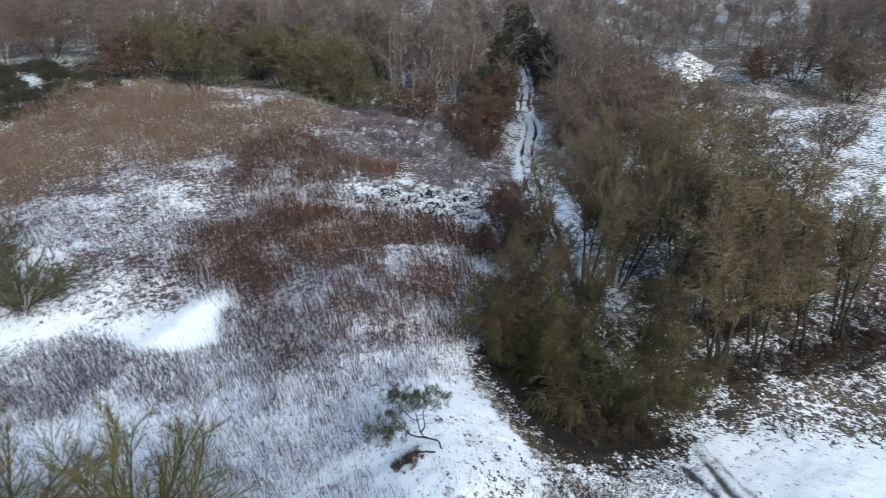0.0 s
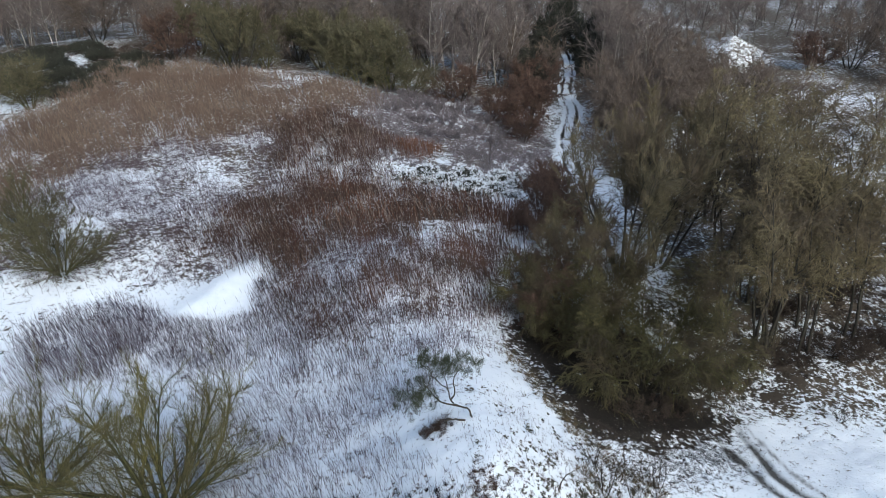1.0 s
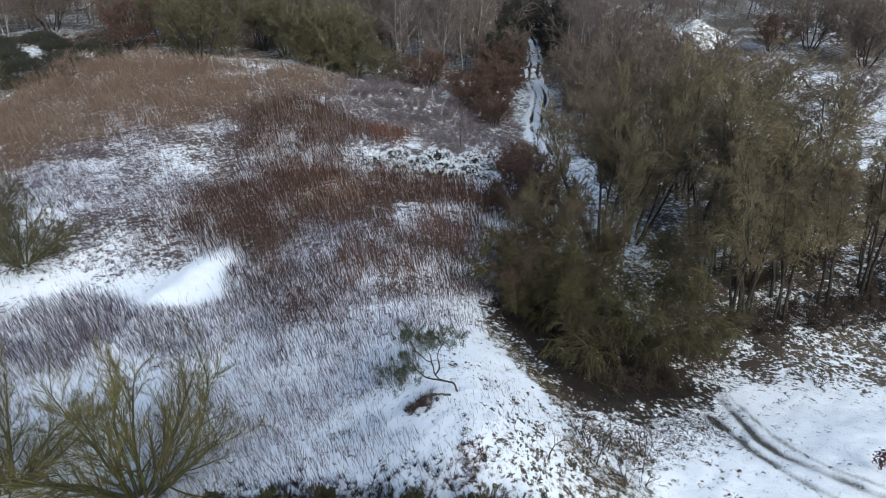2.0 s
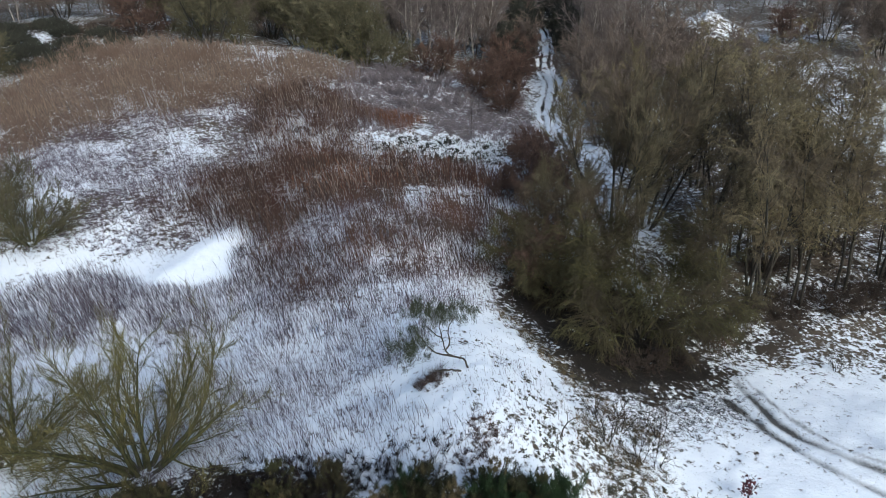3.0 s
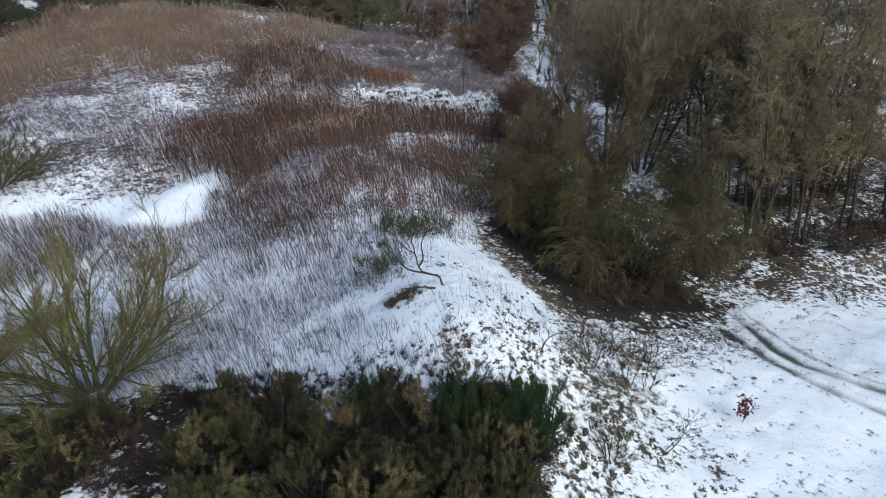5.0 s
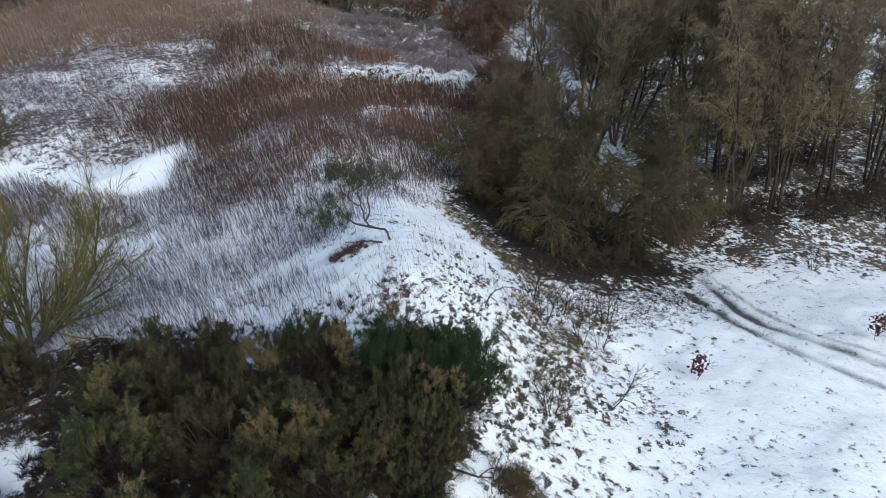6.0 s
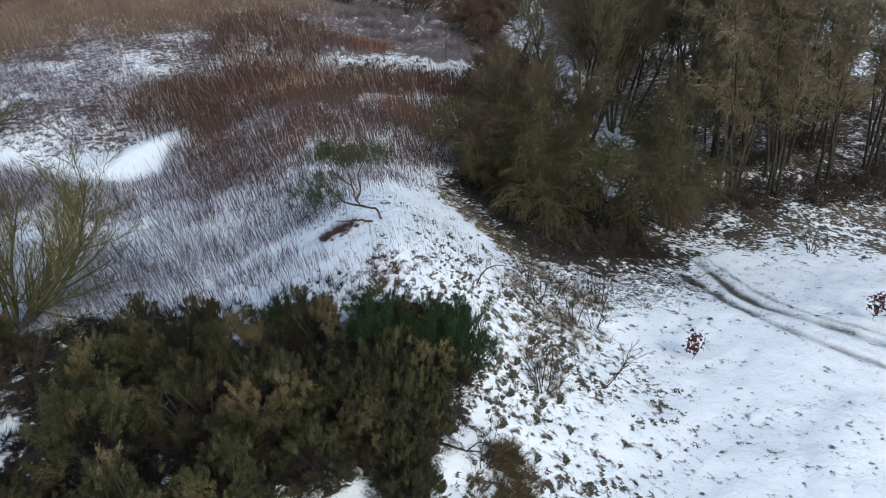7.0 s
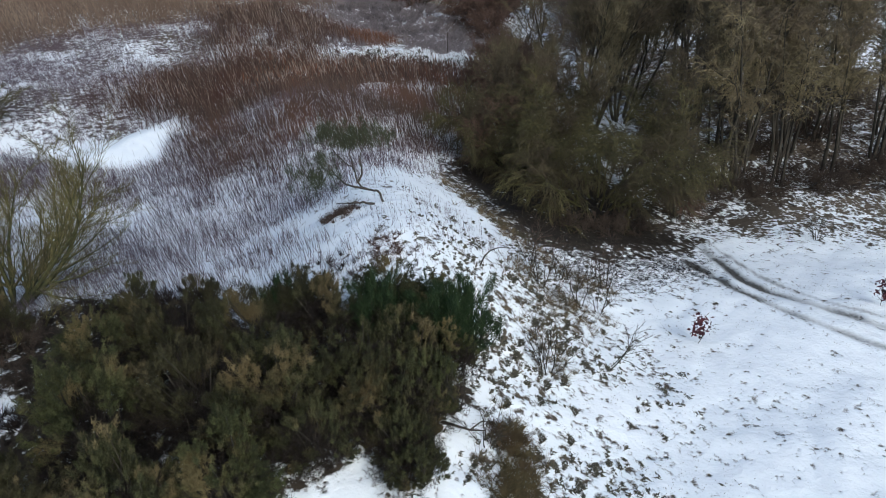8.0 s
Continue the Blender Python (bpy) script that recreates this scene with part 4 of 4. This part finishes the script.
def leafy_sapling(x, y, seed, label):
    top = bare_tree("leafy_sapling", label, "sapling", seed, 1, 1.0, 0.3, PLAN_BARE, BARK, BARK, 0.014, "leafy saplings", 0.003)
    rng = np.random.default_rng(seed)
    n = 105
    c = np.stack([rng.normal(0, 0.13, n), rng.normal(0, 0.13, n), rng.uniform(0.35, 1.05, n)], 1)
    a = unit(rng.normal(0, 1, (n, 3))) * 0.08
    b = unit(np.cross(a, rng.normal(0, 1, (n, 3)))) * 0.045
    up = unit(np.cross(a, b)) * 0.012
    v = np.stack([c - a, c + b + up, c + a, c - b + up], 1).reshape(-1, 3)
    k = np.arange(n)[:, None] * 4
    tri = np.concatenate([k + np.array([[0, 1, 2]]), k + np.array([[0, 2, 3]])])
    part("leaves", (v, tri, np.zeros((0, 4), int)), LEAF_RED, top, "withered dark red leaves")
    top.matrix_basis = stand(x, y)


leafy_sapling(9.9, 18.5, 65, "young oak sapling holding withered red leaves in snow")
leafy_sapling(16.86, 20.95, 66, "young oak sapling holding withered red leaves by the ruts")


def tussock(label):
    """A flattened clump of dead blades."""
    rng = np.random.default_rng(68)
    n = 300
    az, r = rng.uniform(0, 2 * math.pi, n), 0.16 * np.sqrt(rng.random(n))
    foot = np.stack([r * np.cos(az), r * np.sin(az), np.full(n, -0.03)], 1)
    az = az + rng.normal(0, 0.7, n)
    way = unit(np.stack([np.cos(az), np.sin(az), rng.uniform(0.15, 0.9, n)], 1))
    tip = foot + way * rng.uniform(0.04, 0.11, (n, 1))
    ob = part("grass_tussock", tubes(foot, tip, 0.011, None, 3), LEAF_TUSSOCK)
    return tagged(ob, label, "tussock", "tussocks on the slope")


t = tussock("flattened grey-brown grass tussock in snow")
spread_out(t, [(8.12, 15.9, 0, 1.2), (7.64, 14.0, 40, 1.1), (7.22, 14.95, 80, 0.7), (6.86, 14.3, 120, 0.9), (6.83, 12.9, 160, 0.8), (5.58, 12.3, 200, 1.1), (6.05, 12.7, 240, 0.7), (5.1, 11.7, 280, 1.2), (5.38, 14.25, 320, 1.1), (5.1, 13.1, 20, 1.2), (3.94, 15.6, 60, 1.3), (4.5, 14.2, 100, 1.2), (2.8, 11.6, 140, 1.2), (6.65, 16.6, 180, 1.1), (3.42, 16.3, 220, 1.3), (4.12, 16.2, 260, 1.2), (6.0, 16.45, 300, 1.2), (5.23, 15.4, 340, 1.3), (4.62, 17.5, 30, 1.4), (16.82, 26.2, 70, 1.3), (18.47, 27.2, 110, 1.3), (6.3, 21.0, 150, 1.6), (3.9, 14.9, 190, 1.1), (4.72, 14.95, 230, 1.3), (5.3, 16.7, 270, 1.2), (4.4, 12.9, 310, 1.1), (3.6, 13.6, 15, 1.2), (4.9, 19.0, 55, 1.5), (5.7, 18.3, 95, 1.3), (4.1, 19.4, 135, 1.4), (6.9, 18.6, 175, 1.0), (3.3, 17.2, 215, 1.2)])


def fallen_branch(label, points, radius, x, y, turn):
    p = np.array(points, float)
    r = np.linspace(radius, radius * 0.3, len(p))
    top = thing("fallen_branch", label, "branch", "fallen branches")
    part("limb", tubes(p[:-1], p[1:], r[:-1], r[1:], 6), DEADWOOD, top, soft=True)
    k = len(p) // 2
    fork = np.array([p[k], p[k] + (0.18, 0.22, 0.12), p[k] + (0.45, 0.3, 0.14)])
    part("side_twig", tubes(fork[:-1], fork[1:], (radius * 0.5, radius * 0.3), (radius * 0.3, radius * 0.1), 5), DEADWOOD, top, soft=True)
    top.matrix_basis = stand(x, y, turn)


fallen_branch("pale curved dead branch lying on the slope", [(0, 0, 0.05), (0.25, 0.12, 0.22), (0.55, 0.2, 0.30), (0.95, 0.22, 0.28), (1.3, 0.1, 0.18)], 0.03, 3.15, 18.8, 38)
fallen_branch("grey dead branch half sunk in snow", [(0, 0, 0.02), (0.3, -0.1, 0.12), (0.7, -0.1, 0.10), (1.0, 0.05, 0.05)], 0.04, 2.2, 12.5, -20)
fallen_branch("grey dead branch under the old broom", [(0, 0, 0.02), (0.3, 0.1, 0.14), (0.8, 0.1, 0.2), (1.2, -0.1, 0.12)], 0.03, -3.6, 14.0, 60)

# ---- tufts on the snow ----
def tufts(name, label, seed, x, y, blades, size, thick, mat, rise=0.5):
    rng = np.random.default_rng(seed)
    n = len(x)
    foot = np.stack([x, y, height(x, y) - 0.01], 1)
    big = rng.uniform(0.5, 1.3, n)
    foot = foot[:, None] + rng.normal(0, 0.045, (n, blades, 3)) * np.array([1, 1, 0]) * big[:, None, None]
    az = rng.uniform(0, 2 * math.pi, (n, blades))
    way = unit(np.stack([np.cos(az), np.sin(az), rise * rng.uniform(0.2, 1.4, (n, blades))], 2))
    tip = foot + way * (size * big[:, None, None] * rng.uniform(0.5, 1.2, (n, blades, 1)))
    ob = part(name, tubes(foot.reshape(-1, 3), tip.reshape(-1, 3), thick, None, 3), mat)
    return tagged(ob, label, "grass", kind="stuff")


def near_line(rng, line, n, wide):
    p = np.array(line, float)
    i = rng.integers(0, len(p) - 1, n)
    u = rng.random((n, 1))
    q = p[i] + (p[i + 1] - p[i]) * u + rng.normal(0, wide, (n, 2))
    return q[:, 0], q[:, 1]


rng = np.random.default_rng(70)
x, y = rng.uniform(0, 10, 7000), rng.uniform(9, 25, 7000)
keep = rng.random(7000) < 0.9 * np.exp(-((x - 4.6) / 2.6) ** 2 - ((y - 16.0) / 6.0) ** 2) * smooth(0.3, 0.6, vnoise(x, y, 1.1, 71))
tufts("grass_tuft", "flattened olive and tan grass tufts poking through snow", 71, x[keep], y[keep], 14, 0.11, 0.028, LEAF_TUSSOCK, 0.2)
x, y = rng.uniform(4, 24, 9000), rng.uniform(8, 30, 9000)
keep = rng.random(9000) < (0.09 + 0.4 * np.exp(-((x - 6) / 3) ** 2)) * smooth(0.25, 0.7, vnoise(x, y, 1.6, 72))
tufts("leaf_fleck", "small dark leaves and grass ends in snow", 72, x[keep], y[keep], 6, 0.042, 0.011, LEAF_TUSSOCK, 0.9)
x, y = rng.uniform(5, 24, 15000), rng.uniform(8, 30, 15000)
keep = rng.random(15000) < 0.3 + 0.7 * smooth(0.35, 0.7, vnoise(x, y, 2.4, 82))
tufts("leaf_fleck", "tiny grass ends dotted over snow", 82, x[keep], y[keep], 3, 0.03, 0.009, LEAF_TUSSOCK, 0.6)
x, y = near_line(rng, [(1.3, 31), (2.6, 28.3), (3.6, 25.6), (5.0, 23.4), (6.4, 21.8), (7.8, 21.6)], 330, 0.34)
tufts("grass_tuft", "tan dry grass along the rim of the bank", 73, x, y, 14, 0.32, 0.008, GRASS_DEAD, 1.0)
x, y = near_line(rng, [(4.4, 21.3), (5.2, 19.6), (6.6, 19.4), (4.6, 17.2), (5.0, 15.6)], 230, 0.5)
tufts("grass_tuft", "brown grass clumps at the shrubs' feet", 74, x, y, 16, 0.34, 0.008, GRASS_DEAD, 0.9)
x, y = near_line(rng, [(3.7, 12.9), (4.0, 12.0), (3.9, 11.2), (3.6, 10.8)], 150, 0.26)
tufts("grass_tuft", "brown and green grass clump on the slope", 75, x, y, 26, 0.42, 0.007, GRASS_RANK, 1.1)
x, y = near_line(rng, [(-1.8, 21.0), (-1.5, 21.2), (-1.2, 21.4)], 60, 0.26)
x2, y2 = near_line(rng, [(0.4, 18.5), (0.5, 18.0), (0.1, 17.2), (-0.3, 16.9)], 60, 0.35)
tufts("grass_tuft", "brown heather clumps on the bank", 76, np.append(x, x2), np.append(y, y2), 26, 0.32, 0.006, STALK_DARK, 1.3)
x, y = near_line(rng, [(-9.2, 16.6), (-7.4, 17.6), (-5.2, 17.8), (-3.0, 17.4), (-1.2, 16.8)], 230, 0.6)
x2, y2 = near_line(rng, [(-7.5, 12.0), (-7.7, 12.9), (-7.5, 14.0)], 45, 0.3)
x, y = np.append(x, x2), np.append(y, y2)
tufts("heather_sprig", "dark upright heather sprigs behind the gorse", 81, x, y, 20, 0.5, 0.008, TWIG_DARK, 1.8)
x, y = rng.uniform(-75, -42, 3800), rng.uniform(77, 104, 3800)
keep = vnoise(x, y, 3, 83) > 0.35
tufts("undergrowth", "dark low heather scrub on far snow", 83, x[keep], y[keep], 9, 0.55, 0.024, TWIG_BRAMBLE, 0.8)
x, y = scatter(rng, SNOW_FIELD, 7)
keep = vnoise(x, y, 2.2, 13) + 0.5 * vnoise(x, y, 0.8, 27) > 0.75
tufts("grass_tuft", "brown tufts on the snowy slope", 77, x[keep], y[keep], 9, 0.36, 0.014, STALK_GREY, 0.9)
x, y = scatter(rng, GROVE, 8)
tufts("undergrowth", "brown undergrowth among the trees", 78, x, y, 8, 0.42, 0.014, TWIG_BRAMBLE, 0.8)
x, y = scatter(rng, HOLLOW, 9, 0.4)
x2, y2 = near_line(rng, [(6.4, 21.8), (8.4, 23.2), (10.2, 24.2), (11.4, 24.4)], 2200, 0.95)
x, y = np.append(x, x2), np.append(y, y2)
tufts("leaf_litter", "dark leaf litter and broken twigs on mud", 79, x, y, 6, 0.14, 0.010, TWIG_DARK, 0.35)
x, y = rng.uniform(-14, 8, 9000), rng.uniform(62, 94, 9000)
keep = (along(TRACK, x, y) > 2) & (vnoise(x, y, 4, 80) > 0.25)
tufts("undergrowth", "grey and brown scrub on the far snow", 80, x[keep], y[keep], 9, 0.6, 0.016, TWIG_LILAC, 1.3)


# ---- far woods ----
def far_woods():
    """A belt of leafless trees behind the heath, joined."""
    rng = np.random.default_rng(90)
    kinds = []
    for seed, tall, girth in ((91, 9.5, 0.13), (92, 11.5, 0.15), (93, 8.0, 0.11)):
        out, r2 = [], np.random.default_rng(seed)
        grow(r2, np.array([0, 0, -0.2]), np.array([0.03, 0, 1.0]), tall, girth, 0, PLAN_FAR, out)
        kinds.append((joined(shaped(out, (0,), 4, 0.03), shaped(out, (1,), 3, 0.03)), shaped(out, (2, 3), 3, 0.03)))
    trunks, twigs = [], []
    n = 0
    while n < 400:
        y = 104 + 75 * rng.random() ** 1.4
        x = rng.uniform(-0.72 * y - 14, 0.72 * y + 14)
        if abs(x - 13.5) < 3.2 and y < 140 or (30 < x < 58 and y < 124) or (-75 < x < -45 and y < 104):
            continue
        n += 1
        wood, crown = kinds[rng.integers(0, 3)]
        a, k = rng.uniform(0, 6.28), rng.uniform(0.8, 1.25)
        turn = np.array([[math.cos(a), -math.sin(a), 0], [math.sin(a), math.cos(a), 0], [0, 0, 1]]) * k
        move = np.array([x, y, ground_at(x, y)])
        for src, dst in ((wood, trunks), (crown, twigs)):
            dst.append((src[0] @ turn.T + move, src[1], src[2]))
    ob = part("far_trunks", joined(*trunks), BARK_WOOD)
    tagged(ob, "grey trunks of a leafless wood behind the heath", "woods", kind="stuff")
    ob = part("far_woods", joined(*twigs), TWIG_GREY)
    tagged(ob, "grey-brown bare crowns of a leafless wood", "woods", kind="stuff")


far_woods()


def spoil_mound(x, y, wide, tall):
    rng = np.random.default_rng(95)
    rows, cols = 14, 28
    v = []
    for i in range(rows + 1):
        u = i / rows
        for j in range(cols):
            a = 2 * math.pi * j / cols
            r = wide * u * (1 + 0.18 * math.sin(3 * a + 1) + 0.08 * rng.normal())
            v.append((r * math.cos(a), r * math.sin(a), tall * (1 - u) ** 0.9 + 0.12 * rng.normal() * (0.1 < u < 0.95) - 0.15 * u))
    q = [(i * cols + j, i * cols + (j + 1) % cols, (i + 1) * cols + (j + 1) % cols, (i + 1) * cols + j) for i in range(rows) for j in range(cols)]
    me = raw_mesh("spoil_mound", v, None, q[::-1], GROUND, True)
    layer = me.color_attributes.new("cover", "FLOAT_COLOR", "POINT")
    layer.data.foreach_set("color", np.tile([0, 0.56, 0, 0], len(v)).astype(np.float32))
    ob = tagged(new("spoil_mound", me), "conical snow-covered spoil mound before the wood", "mound")
    ob.matrix_basis = pose(x, y, ground_at(x, y))


spoil_mound(40, 117, 6.5, 3.7)
